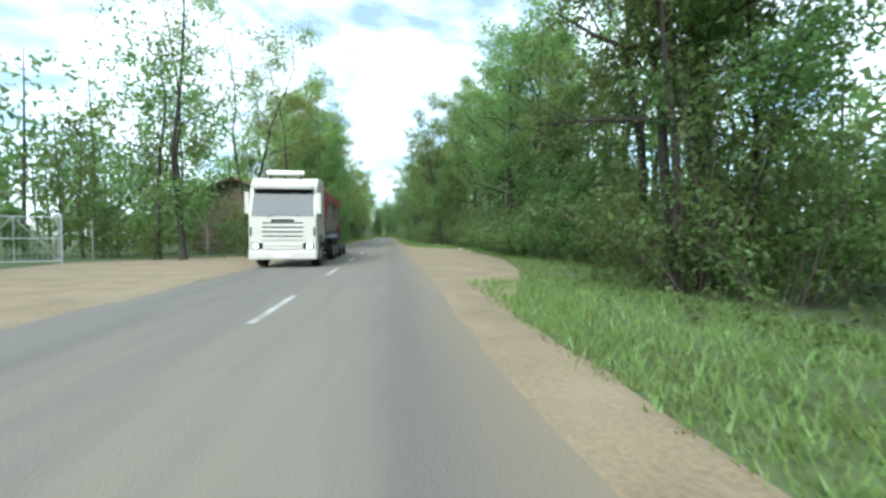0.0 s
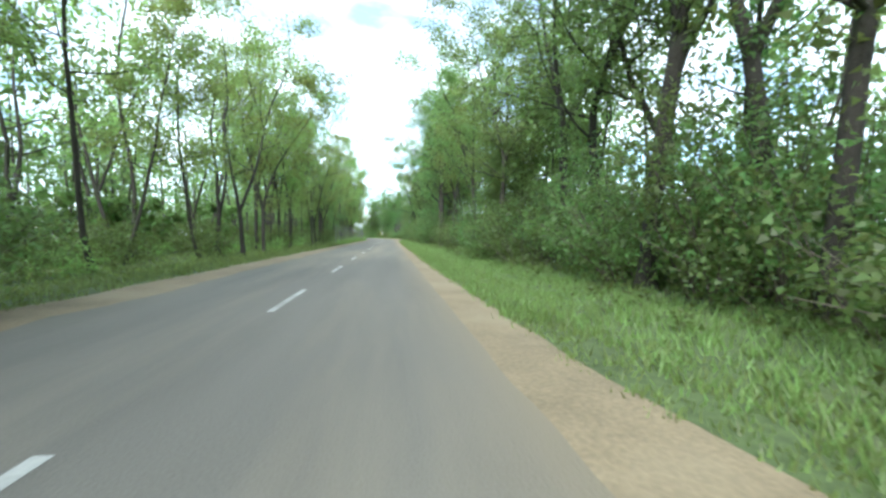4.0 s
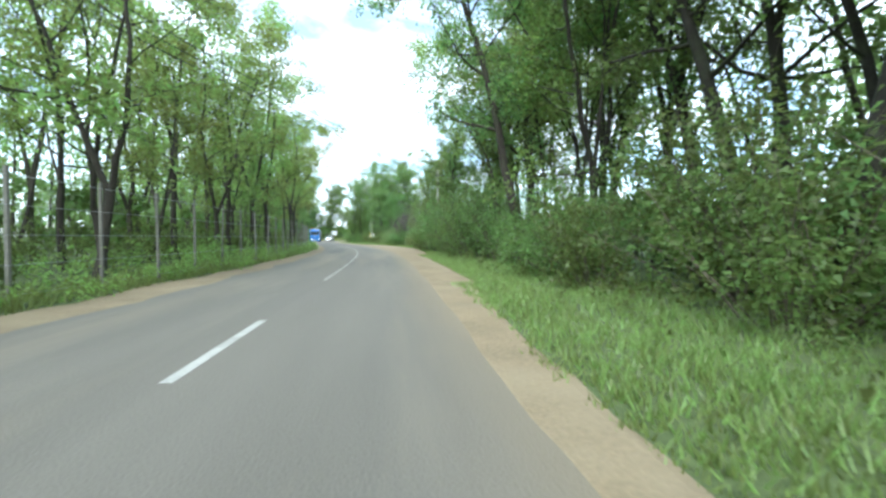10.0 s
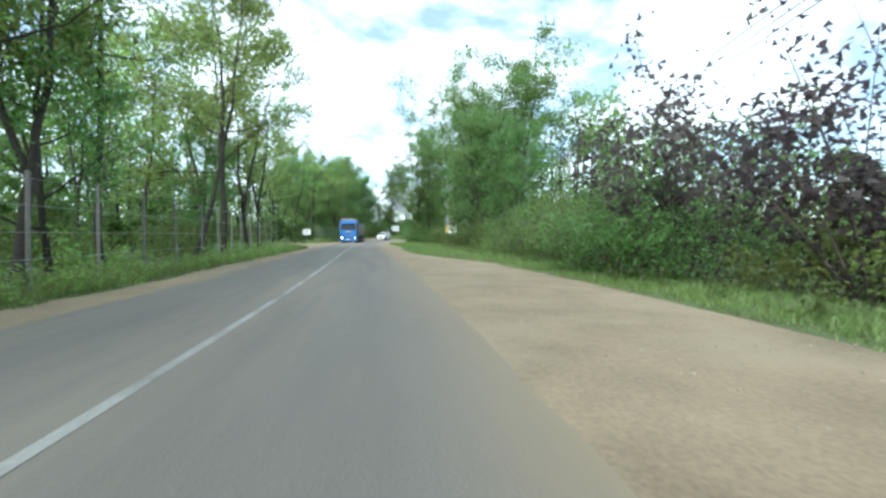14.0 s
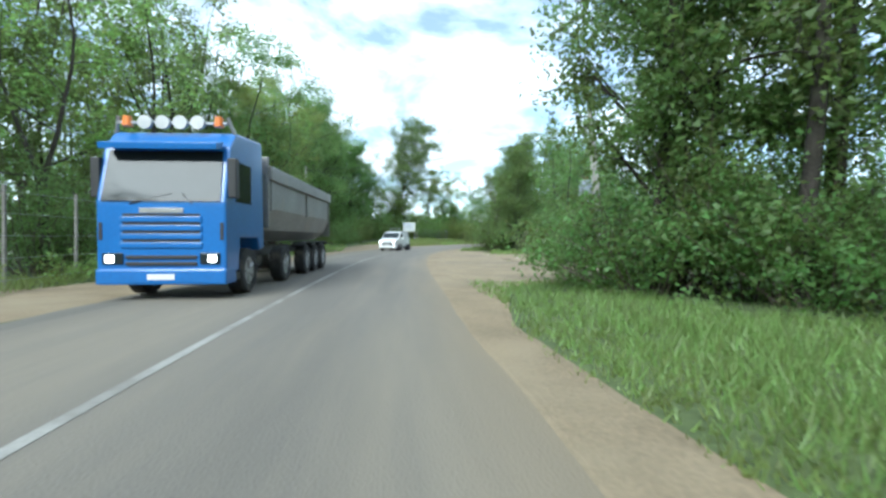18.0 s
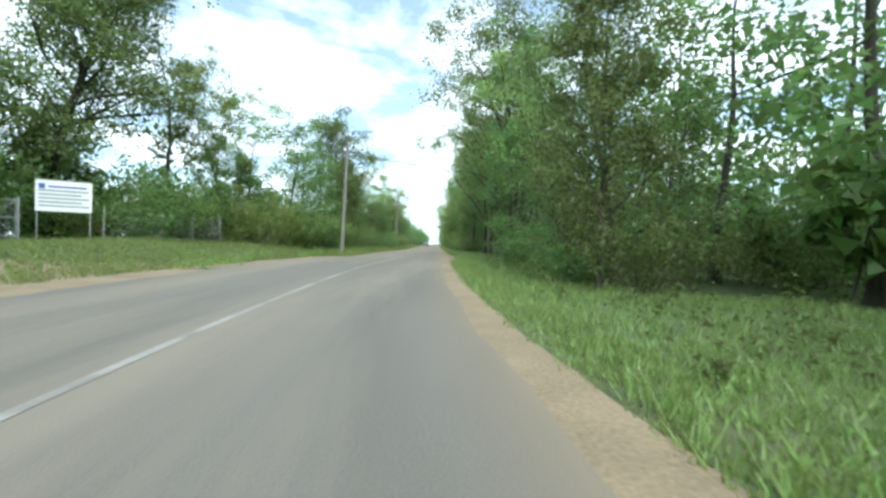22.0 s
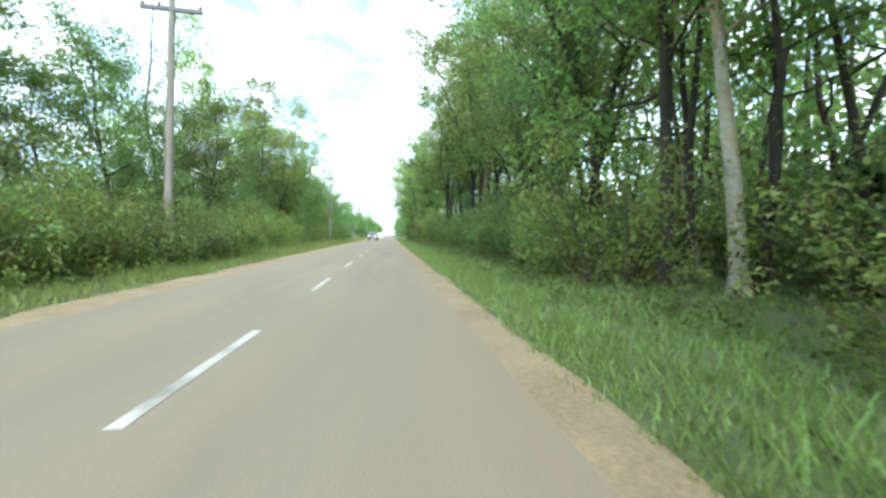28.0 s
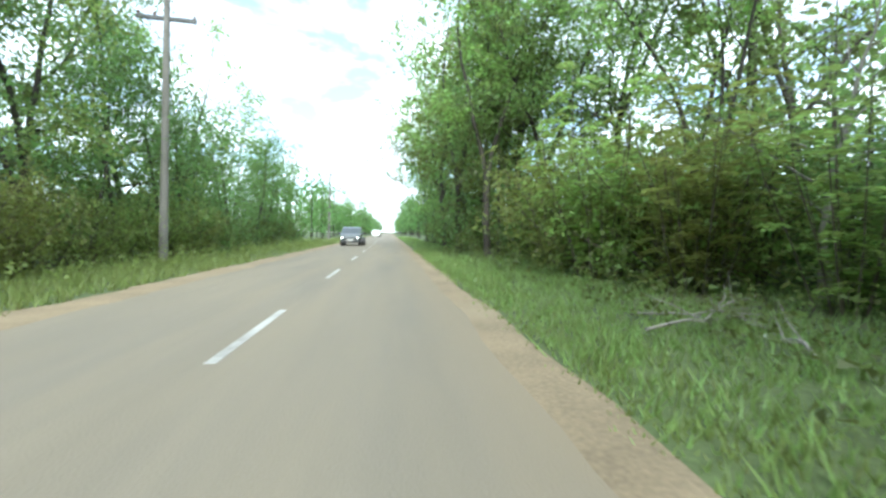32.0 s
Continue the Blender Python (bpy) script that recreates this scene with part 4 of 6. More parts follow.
turf("verge_grass_left", "long green verge grass", [(26, 60, -8, -6.6, 24, 0.3), (60, 112, -9, -6.3, 22, 0.28), (112, 240, -8.2, -6.2, 22, 0.6), (264, 297, -11, -8.8, 16, 0.6), (318, 356, -18, -9.8, 24, 0.42),
     (350, 385, -11, -7.0, 22, 0.45), (385, 470, -10.8, -6.0, 24, 0.42), (470, 560, -10.5, -6.0, 9, 0.45), (60, 112, -14, -9, 8, 0.3)], 42)


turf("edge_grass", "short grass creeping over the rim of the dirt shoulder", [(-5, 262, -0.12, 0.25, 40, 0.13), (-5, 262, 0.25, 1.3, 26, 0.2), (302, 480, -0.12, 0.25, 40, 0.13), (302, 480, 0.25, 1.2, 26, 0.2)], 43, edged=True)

weeds("verge_weeds", "leafy green weeds at the feet of the roadside bushes", [(-5, 14, 4.2, 7, 1.6, 0.5), (14, 50, 6.8, 8.6, 1.6, 0.5), (50, 112, 3.6, 6.5, 1.6, 0.5), (112, 170, 3.4, 6, 1.6, 0.55),
      (170, 232, 6.0, 8.5, 1.8, 0.6), (228, 262, 5.5, 10, 1.0, 0.5), (299, 318, 2.8, 5, 1.6, 0.5), (318, 345, 3.2, 7, 1.4, 0.6), (345, 386, 5, 10, 0.9, 0.5), (386, 475, 2.7, 5.5, 1.9, 0.6),
      (284, 302, 9, 16, 1.2, 0.6)], 51, LEAF)
weeds("verge_weeds", "tall pale green weeds along the far verge", [(26, 112, -8.5, -6.6, 1.4, 0.5), (112, 240, -7.6, -6.3, 1.8, 0.6), (264, 298, -10.5, -8.8, 1.6, 0.6), (322, 350, -14, -10, 1.2, 0.6),
      (350, 500, -10, -7.0, 2.0, 0.65)], 52, LEAF_PALE)

# ---- fences, gate, signs, poles, house ----
WHITE = material("white_board", (0.74, 0.74, 0.71), 0.6, scale=2, fine=20, spread=0.08, stain=(0.5, 0.49, 0.44), stain_at=0.68)
INK = material("dark_lettering", (0.05, 0.05, 0.055), 0.7, spread=0.2)
YELLOW = material("yellow_print", (0.72, 0.5, 0.07), 0.6, spread=0.15)
BLUE_INK = material("blue_print", (0.05, 0.1, 0.32), 0.6, spread=0.15)
RUST = material("rusty_steel", (0.2, 0.11, 0.065), 0.85, 0.2, scale=5, fine=40, bump=0.3, spread=0.4)
WOODEN = material("weathered_wood", (0.24, 0.18, 0.125), 0.9, scale=2, fine=24, bump=0.5, spread=0.35)
TILE = material("red_roof_tile", (0.27, 0.135, 0.09), 0.85, scale=1.5, fine=14, bump=0.5, spread=0.3, per="island", hue=0.02)
RENDERED = material("house_wall", (0.19, 0.14, 0.105), 0.9, scale=1, fine=20, bump=0.3, spread=0.25)
WIRE = material("cable", (0.035, 0.035, 0.035), 0.6, spread=0.1)
CERAMIC = material("brown_insulator", (0.16, 0.075, 0.045), 0.25, spread=0.2)
GREY_PAINT = material("grey_enamel", (0.3, 0.34, 0.38), 0.45, 0.1, spread=0.15)
PAPER = material("white_litter", (0.78, 0.78, 0.75), 0.7, spread=0.1)
STONE = material("pale_stone", (0.27, 0.23, 0.17), 0.9, spread=0.3, per="island")


POST = material("weathered_post", (0.23, 0.22, 0.195), 0.92, scale=3, fine=25, bump=0.4, spread=0.3, per="object")


def wire(name, points, r, mat, parent=None, label="", n=5):
    return part(name, from_arrays(name, *tube(points, np.full(len(points), r), n), mat), mat, parent, label)


def fence(label, line, step, height=2.1, strands=5, mesh=False):
    """Posts along a line of (s, d), with wires strung between them."""
    ob = thing("fence", label, "fence")
    ss, dd = zip(*line)
    post = bmesh.new()
    box(post, -0.034, 0.034, -0.034, 0.034, -0.06, height, 0.01)
    me = None
    tops = []
    for s in np.arange(ss[0], ss[-1] + 0.01, step):
        d = float(np.interp(s, ss, dd)) + rnd.uniform(-0.05, 0.05)
        m = stand(s, d, 0, rnd.uniform(-4, 4)) @ pose(0, 0, 0, rnd.uniform(-1.5, 1.5), rnd.uniform(-1.5, 1.5), 0)
        if me is None:
            first = part("post", post, POST, ob)
            me = first.data
        else:
            first = part("post", me, POST, ob)
        first.matrix_basis = m
        tops.append(spot(s, d + 0.06, 0))
    for k in range(strands):
        z = 0.2 + (height - 0.35) * k / (strands - 1)
        pts = [p + np.array([0, 0, z]) for p in tops]
        wire("strand", pts, 0.006, STEEL, ob, n=3)
    if mesh:
        pieces = []
        for a, b in zip(tops[:-1], tops[1:]):
            for q in np.arange(0, 1, 0.09):
                for sign in (1, -1):
                    lo, hi = (0.1, height - 0.2) if sign > 0 else (height - 0.2, 0.1)
                    q2 = min(1.0, q + 0.45)
                    pieces.append(tube([a + (b - a) * q + [0, 0, lo], a + (b - a) * q2 + [0, 0, hi]], [0.004, 0.004], 3))
        part("wire_netting", from_arrays("wire_netting", *merged(pieces), STEEL), STEEL, ob)
    return ob


fence("long fence of pale concrete posts and wires at the wood edge", [(112, -6.9), (134, -7.1), (155, -6.6), (182, -6.9), (214, -7.2), (236, -8.2)], 2.5, 2.55)
fence("fence of pale concrete posts and wires before the trees", [(265, -9.4), (280, -10.2), (296, -11.2)], 2.5, 2.55)
fence("wire netting fence on pale concrete posts by the board", [(337.8, -18.0), (340, -16.2), (346, -14.3)], 2.2, 1.9, mesh=True)
fence("fence of thin posts by the driveway", [(24, -14.5), (30, -11.5), (36, -9.6)], 3.0, 2.0, 4)


def bar_gate(m, width=3.0, height=1.9, label="grey steel tube gate with wire mesh, closed"):
    ob = thing("gate", label, "gate", at=m)
    for x in (0.0, width):
        part("gate_post", rod(bmesh.new(), (x, 0, -0.06), (x, 0, height + 0.15), 0.05), STEEL, ob)
    fr = bmesh.new()
    for z in (0.15, height * 0.55, height):
        rod(fr, (0.06, 0, z), (width - 0.06, 0, z), 0.022)
    for x in (0.1, width / 2, width - 0.1):
        rod(fr, (x, 0, 0.15), (x, 0, height), 0.022)
    far = width / 2 if width > 2 else width - 0.1
    rod(fr, (0.1, 0, 0.15), (far, 0, height), 0.016)
    rod(fr, (width - 0.1, 0, 0.15), (width - far, 0, height), 0.016)
    part("gate_frame", fr, STEEL, ob)
    for i in range(1, 16):
        x = 0.1 + (width - 0.2) * i / 16
        part("upright", rod(bmesh.new(), (x, 0.02, 0.15), (x, 0.02, height), 0.006, n=5), STEEL, ob)
    return ob


bar_gate(stand(19.5, -16.5, 0, 28) , 3.0, 2.0)
bar_gate(stand(336.6, -19.2, 0, 38) @ pose(-3.6, 0.2, 0), 1.8, 2.0, "rusty steel gate beside the board, closed")


def board(m, w, h, low, label, legs=2, bars=(), patch=None, frame_mat=STEEL):
    """A sign board on round legs that faces -y; bars: (x, z, width, height) of unreadable lines, from its lower left."""
    ob = thing("sign_board", label, "sign", at=m)
    panel = part("panel", block(-w / 2, w / 2, -0.02, 0.02, low, low + h, 0.008), WHITE, ob)
    rim = bmesh.new()
    for x0, x1, z0, z1 in ((-w / 2 - 0.03, w / 2 + 0.03, low - 0.03, low), (-w / 2 - 0.03, w / 2 + 0.03, low + h, low + h + 0.03), (-w / 2 - 0.03, -w / 2, low, low + h), (w / 2, w / 2 + 0.03, low, low + h)):
        box(rim, x0, x1, -0.03, 0.03, z0, z1)
    part("rim", rim, frame_mat, ob)
    for x in ([-w / 2 + 0.06, w / 2 - 0.06] if legs == 2 else [0.0]):
        part("leg", rod(bmesh.new(), (x, 0.055, -0.06), (x, 0.055, low + h), 0.032), frame_mat, ob)
    if patch:
        x, z, pw, ph, mat = patch
        part("patch", block(x - w / 2, x - w / 2 + pw, -0.026, -0.021, low + z, low + z + ph), mat, panel)
    for x, z, bw, bh, mat in bars:
        part("bar", block(x - w / 2, x - w / 2 + bw, -0.027, -0.0215, low + z, low + z + bh), mat, panel)
    return ob


rows = []
x = 0.46
for wd in (0.13, 0.12, 0.13, 0.12, 0.15, 0.13, 0.15, 0.12):     # heavy dark shapes in a row
    rows.append((x, 0.93, wd, 0.2, INK))
    x += wd + 0.035
rows += [(0.5, 0.68, 0.5, 0.11, INK), (1.04, 0.68, 0.5, 0.11, INK), (0.75, 0.38, 0.75, 0.07, INK), (0.62, 0.4, 0.1, 0.12, INK)]
board(stand(249.6, 9.4, 0, -8) @ Matrix.Scale(0.74, 4), 1.85, 1.25, 1.95, "white advertising board with a yellow corner and dark lettering bars", 2, rows, (0.02, 0.2, 0.36, 1.0, YELLOW))
board(stand(261, -10.0, 0, 14), 1.0, 0.75, 1.3, "small white notice board on a post in the grass", 1, [(0.12, 0.4, 0.7, 0.08, INK), (0.12, 0.2, 0.6, 0.06, INK)])
board(stand(336.6, -19.2, 0, 38), 2.3, 1.6, 1.5, "white notice board with lines of blue print by the fence", 2,
      [(0.5, 1.24, 1.6, 0.09, BLUE_INK)] + [(0.12, 1.02 - 0.2 * i, 2.06 - 0.3 * (i % 2), 0.1, GREY_PAINT) for i in range(5)] + [(0.12, 1.16, 0.26, 0.26, BLUE_INK)])


def insulator(bm, p, h=0.22):
    x, y, z = p
    rod(bm, (x, y, z), (x, y, z + h), 0.03, n=8)
    for k in range(3):
        rod(bm, (x, y, z + 0.04 + k * 0.06), (x, y, z + 0.065 + k * 0.06), 0.07, 0.05, n=10)
    return bm


def utility_pole(m, height, arms, label, mat=CONCRETE, r=0.16, lean=0.0):
    """A tapered pole; arms: (height, half length) of steel crossarms, each with insulators."""
    ob = thing("utility_pole", label, "utility pole", at=m @ pose(0, 0, 0, 0, lean, 0))
    part("pole", rod(bmesh.new(), (0, 0, -0.1), (0, 0, height), r, r * 0.62, 14), mat, ob)
    for z, half in arms:
        arm = part("crossarm", block(-half, half, -0.07, 0.07, z, z + 0.16, 0.01), DARK_STEEL, ob)
        brace = bmesh.new()
        for sx in (-1, 1):
            rod(brace, (sx * half * 0.6, 0.05, z), (0, 0.1, z - half * 0.5), 0.018, n=6)
        part("brace", brace, STEEL, arm)
        for x in (-half * 0.92, half * 0.92, -half * 0.4):
            part("insulator", insulator(bmesh.new(), (x, 0, z + 0.1)), CERAMIC, arm)
    return ob


def lattice_top(ob, z):
    top = bmesh.new()
    for sx in (-1, 0, 1):
        rod(top, (sx * 0.12, 0, z), (sx * 0.45, 0, z + 0.75), 0.04, n=6)
        insulator(top, (sx * 0.45, 0, z + 0.72), 0.26)
    rod(top, (-0.32, 0, z + 0.42), (0.32, 0, z + 0.42), 0.035, n=6)
    part("top_bracket", top, DARK_STEEL, ob)
    return ob


for s, d, h in ((357, -9.0, 11.2), (413.5, -9.1, 11.4), (467.5, -9.6, 11.2), (519, -9.6, 11.2)):
    p = utility_pole(stand(s, d, 0, 4), h, [(h - 1.2, 1.15)], "tall grey concrete power pole with a steel crossarm above the bushes", POLE_GREY, 0.18, 2.0)
    lattice_top(p, h - 0.05)
    p["group"] = "power poles along the left verge"
utility_pole(stand(304.5, -16.8) @ pose(0, 0, 0, 0, 2.5, 0), 9.5, [], "grey concrete pole among the trees at the bend", r=0.17)
utility_pole(stand(182.0, 6.6), 8.3, [(7.6, 0.5)], "grey concrete pole standing in bushes with wires", r=0.15)
utility_pole(stand(233, 17.5), 9.0, [(8.35, 0.5)], "grey concrete pole among the trees with wires", r=0.15)
utility_pole(stand(370.2, 6.8), 8.0, [(7.3, 0.4)], "slim grey wooden pole at the wood edge", WOODEN, 0.11)
utility_pole(stand(425.5, 6.4), 8.5, [], "leaning brown wooden pole among bushes", WOODEN, 0.13, 3.0)
utility_pole(stand(338, 10.5), 7.5, [], "old wooden pole stump among the trees", WOODEN, 0.12)
utility_pole(stand(20.5, -18.5), 6.0, [], "grey concrete pole beside the driveway", r=0.14)

# the pole with the transformer
tp = thing("transformer_pole", "pale concrete pole with a grey transformer and insulators", "utility pole", at=stand(285.3, 12.2, 0, 0) @ pose(0, 0, 0, 0, -4.5, 0))
part("pole", rod(bmesh.new(), (0, 0, -0.2), (0, 0, 11.5), 0.2, 0.13, 16), CONCRETE, tp)
part("pole", rod(bmesh.new(), (0.28, 0.1, -0.2), (0.2, 0.05, 7.6), 0.1, 0.08, 12), CONCRETE, tp, "thinner second pole")
tank = part("transformer_tank", block(-0.98, -0.28, -0.3, 0.3, 4.2, 5.0, 0.06), GREY_PAINT, tp)
for k in range(7):
    part("cooling_fin", block(-0.93 + k * 0.1, -0.9 + k * 0.1, -0.37, 0.37, 4.28, 4.92, 0.008), GREY_PAINT, tank)
for k in range(3):
    part("bushing", insulator(bmesh.new(), (-0.84 + k * 0.2, 0, 5.0), 0.28), CERAMIC, tank)
sup = bmesh.new()
box(sup, -1.05, 0.25, -0.28, -0.2, 4.08, 4.19)
box(sup, -1.05, 0.25, 0.2, 0.28, 4.08, 4.19)
rod(sup, (-0.9, 0, 4.1), (-0.1, 0, 3.2), 0.035)
part("bracket", sup, STEEL, tp)
for z in (8.0, 9.4, 10.2):
    arm = part("crossarm", block(-0.75, 0.35, -0.05, 0.05, z, z + 0.1, 0.01), STEEL, tp)
    for k in range(3):
        part("insulator", insulator(bmesh.new(), (-0.68 + k * 0.3, 0, z + 0.1), 0.3), CERAMIC, arm)
for z in (7.3, 8.9):
    fr = bmesh.new()
    for a in range(4):
        box(fr, -0.62, -0.56, -0.25, 0.25, z + a * 0.14, z + a * 0.14 + 0.03)
    box(fr, -0.75, -0.15, -0.03, 0.03, z + 0.2, z + 0.26)
    part("fuse_holder", fr, DARK_STEEL, tp)
wire("cable", [(-0.6, 0, 5.2), (-0.9, 0.1, 6.2), (-0.6, 0, 7.3)], 0.015, WIRE, tp)
wire("cable", [(0.05, -0.2, 7.8), (0.35, -0.25, 6.4), (0.2, -0.22, 4.0), (0.22, -0.22, 0.4)], 0.02, WIRE, tp)
cab = part("meter_cabinet", block(0.6, 1.0, -0.13, 0.13, 0.9, 1.8, 0.02), CONCRETE, tp, "pale meter cabinet")
part("leg", block(0.66, 0.94, -0.09, 0.09, -0.1, 0.9), CONCRETE, cab)
for k in range(4):
    part("bar", block(0.66, 0.94, -0.138, -0.1315, 1.62 - k * 0.16, 1.68 - k * 0.16), INK, cab)


def span(name, a, b, sag, r=0.021, label="black overhead cable between poles"):
    a, b = np.array(a, dtype=float), np.array(b, dtype=float)
    q = np.linspace(0, 1, 17)[:, None]
    pts = a + (b - a) * q - np.array([0, 0, 1.0]) * sag * 4 * q * (1 - q)
    ob = tagged(new(name, from_arrays(name, *tube(pts, np.full(17, r), 5), WIRE)), label, "cable", "overhead cables")
    return ob


for k in range(3):
    span("overhead_cable", spot(182.0, 6.6 + (k - 1) * 0.45, 7.85), spot(233, 17.5 + (k - 1) * 0.45, 8.6), 0.9)
    span("overhead_cable", spot(233, 17.5 + (k - 1) * 0.45, 8.6), spot(285.3, 12.0 + (k - 1) * 0.3, 10.6), 1.0)
    span("overhead_cable", spot(285.3, 12.0 + (k - 1) * 0.3, 10.6), spot(338, 10.5, 7.3), 1.2)
    span("overhead_cable", spot(182.0, 6.6 + (k - 1) * 0.3, 7.85), spot(140, -15 + k, 9.5), 0.7)
span("overhead_cable", spot(285.3, 12.2, 8.4), spot(304.5, -16.6, 9.2), 0.8)
span("overhead_cable", spot(304.5, -16.6, 9.2), spot(357, -9.6, 9.9), 1.0)
for s0, s1 in ((357, 413.5), (413.5, 467.5), (467.5, 519)):
    for k in (-1.0, -0.42, 1.0):
        span("overhead_cable", spot(s0, -9.2 + k, 9.95), spot(s1, -9.5 + k, 9.95), 0.8, 0.012)
for k in (-1.0, 0, 1.0):
    span("overhead_cable", spot(357, -9.0 + k, 9.95), spot(372, 26 + k, 9.5), 0.7, 0.012)

# house with a tiled roof behind the hedge
house = thing("house", "low brown house with a red tiled roof behind trees", "house", at=stand(41.8, -11.9))
W2, L2, EAVE, RIDGE = 3.6, 5.0, 4.1, 5.5
part("wall", prism([(-L2, -0.1), (L2, -0.1), (L2, EAVE), (0, EAVE), (-L2, EAVE)], -W2, W2), RENDERED, house)
gab = bmesh.new()
for y in (-L2 + 0.1, L2 - 0.1):
    vs = [gab.verts.new(c) for c in ((-W2, y, EAVE), (W2, y, EAVE), (0, y, RIDGE))]
    gab.faces.new(vs)
part("gable", gab, RENDERED, house)
for sx in (-1, 1):
    slope = part("roof_slope", prism([(-L2 - 0.5, -0.06), (L2 + 0.5, -0.06), (L2 + 0.5, 0), (-L2 - 0.5, 0)], 0, 4.8), WOODEN, house)
    ang = math.degrees(math.atan2(RIDGE - EAVE, W2))
    slope.matrix_basis = pose(0, 0, RIDGE + 0.08, 0, ang if sx > 0 else 180 - ang, 0) if sx > 0 else pose(0, 0, RIDGE + 0.08, 0, ang, 180)
    tilev = []
    for i in range(16):
        for j in range(24):
            x0, y0 = 0.02 + i * 0.3, -L2 - 0.5 + j * 0.475
            tilev.append((np.array([[x0, y0, 0.02], [x0 + 0.31, y0, 0.045], [x0 + 0.31, y0 + 0.46, 0.045], [x0, y0 + 0.46, 0.02],
                                    [x0, y0 + 0.23, 0.075], [x0 + 0.31, y0 + 0.23, 0.1]]), np.array([[0, 1, 5, 4], [4, 5, 2, 3]])))
    part("roof_tiling", from_arrays("roof_tiling", *merged(tilev), TILE, False), TILE, slope)

# litter, fallen branches, stones and puddle hollows
def scrap(s, d, size, seed, label="crumpled white paper litter on the dirt"):
    rng = np.random.default_rng(seed)
    bm = bmesh.new()
    bmesh.ops.create_icosphere(bm, subdivisions=2, radius=size)
    for v in bm.verts:
        v.co *= rng.uniform(0.55, 1.2)
        v.co.z = v.co.z * 0.4 + size * 0.3
    ob = part("litter", bm, PAPER)
    ob.matrix_basis = stand(s, d, 0, rng.uniform(0, 360))
    return tagged(ob, label, "litter", "roadside litter")


for i, (s, d, k) in enumerate(((38.9, 6.0, 0.13), (39.6, 6.4, 0.08), (37.0, 6.5, 0.06), (33.5, 5.9, 0.05), (35.2, 6.2, 0.07), (30.0, 6.6, 0.06), (190.5, 5.4, 0.07), (188, 6.0, 0.05), (246.2, 5.0, 0.07), (244, 3.3, 0.06),
                                (358.9, 2.7, 0.12), (283, 6.5, 0.06), (289, 5.2, 0.05), (279, 9.0, 0.06), (28.5, -4.9, 0.05), (452, 4.3, 0.08), (341.0, 1.9, 0.05))):
    scrap(s, d, k, 100 + i)


def fallen_branch(s, d, length, turn, seed, mat=TWIG):
    rng = np.random.default_rng(seed)
    main = np.column_stack([np.linspace(0, length, 7), np.cumsum(rng.normal(0, 0.07 * length / 2, 7)), 0.06 + np.abs(np.cumsum(rng.normal(0, 0.05, 7)))])
    pieces = [tube(main, np.linspace(0.022, 0.007, 7), 6)]
    for i in range(6):
        a = main[rng.integers(1, 6)]
        b = a + rng.normal(0, 0.3, 3) * np.array([1, 1.4, 0.6]) + np.array([0.35, 0, 0.12])
        pieces.append(tube([a, (a + b) / 2 + rng.normal(0, 0.03, 3), b], [0.009, 0.007, 0.003], 5))
    ob = tagged(new("fallen_branch", from_arrays("fallen_branch", *merged(pieces), mat)), "bare grey fallen branch lying in the grass", "branch", "fallen branches")
    ob.matrix_basis = stand(s, d, -0.03, turn)
    return ob


for i, (s, d, ln, turn) in enumerate(((452.2, 2.9, 2.0, 20), (453.5, 3.4, 1.6, -30), (451.0, 4.0, 1.8, 70), (345.5, 5.2, 1.8, 60), (347.5, 6.2, 2.2, 120), (363, 5.2, 1.5, 10), (398, 6.2, 2.2, 40), (433, 4.2, 1.7, 140),
                                      (12.5, 6.0, 1.6, 30), (303.5, 3.0, 1.2, 80), (436, 4.6, 2.0, 10))):
    fallen_branch(s, d, ln, turn, 200 + i, DEAD_WOOD if i < 6 else TWIG)

rng = np.random.default_rng(77)
pieces = []
cube = np.array([[-1, -1, -0.6], [1, -1, -0.6], [1, 1, -0.6], [-1, 1, -0.6], [-0.7, -0.7, 0.6], [0.7, -0.7, 0.6], [0.7, 0.7, 0.6], [-0.7, 0.7, 0.6]])
cf = np.array([[0, 1, 5, 4], [1, 2, 6, 5], [2, 3, 7, 6], [3, 0, 4, 7], [4, 5, 6, 7]])
for _ in range(5200):
    s = rng.uniform(268, 299)
    d = rng.uniform(1.9, max(2.3, float(along(s, [(267, 2.5), (270, 9), (274, 14), (283, 16.5), (290, 12), (295, 7), (301, 2.2)]))))
    k = rng.uniform(0.005, 0.014) * (1.8 if rng.random() < 0.06 else 1)
    pieces.append(((cube * rng.uniform(0.6, 1.3, (8, 3)) * k) + spot(s, d, 0.0), cf))
for _ in range(2600):
    a = rng.random()
    s, d = (rng.uniform(14, 46), rng.uniform(1.9, 6.0)) if a < 0.4 else (rng.uniform(170, 216), rng.uniform(1.9, 5.4)) if a < 0.75 else (rng.uniform(346, 366), rng.uniform(1.55, 2.2))
    k = rng.uniform(0.005, 0.016)
    pieces.append(((cube * rng.uniform(0.6, 1.3, (8, 3)) * k) + spot(s, d, -0.004), cf))
tagged(new("loose_stones", from_arrays("loose_stones", *merged(pieces), STONE, False)), "loose pale gravel stones on the dirt", "gravel", kind="stuff")

MUD = material("damp_earth", (0.185, 0.143, 0.095), 0.8, scale=2, fine=30, spread=0.3, bump=0.3)


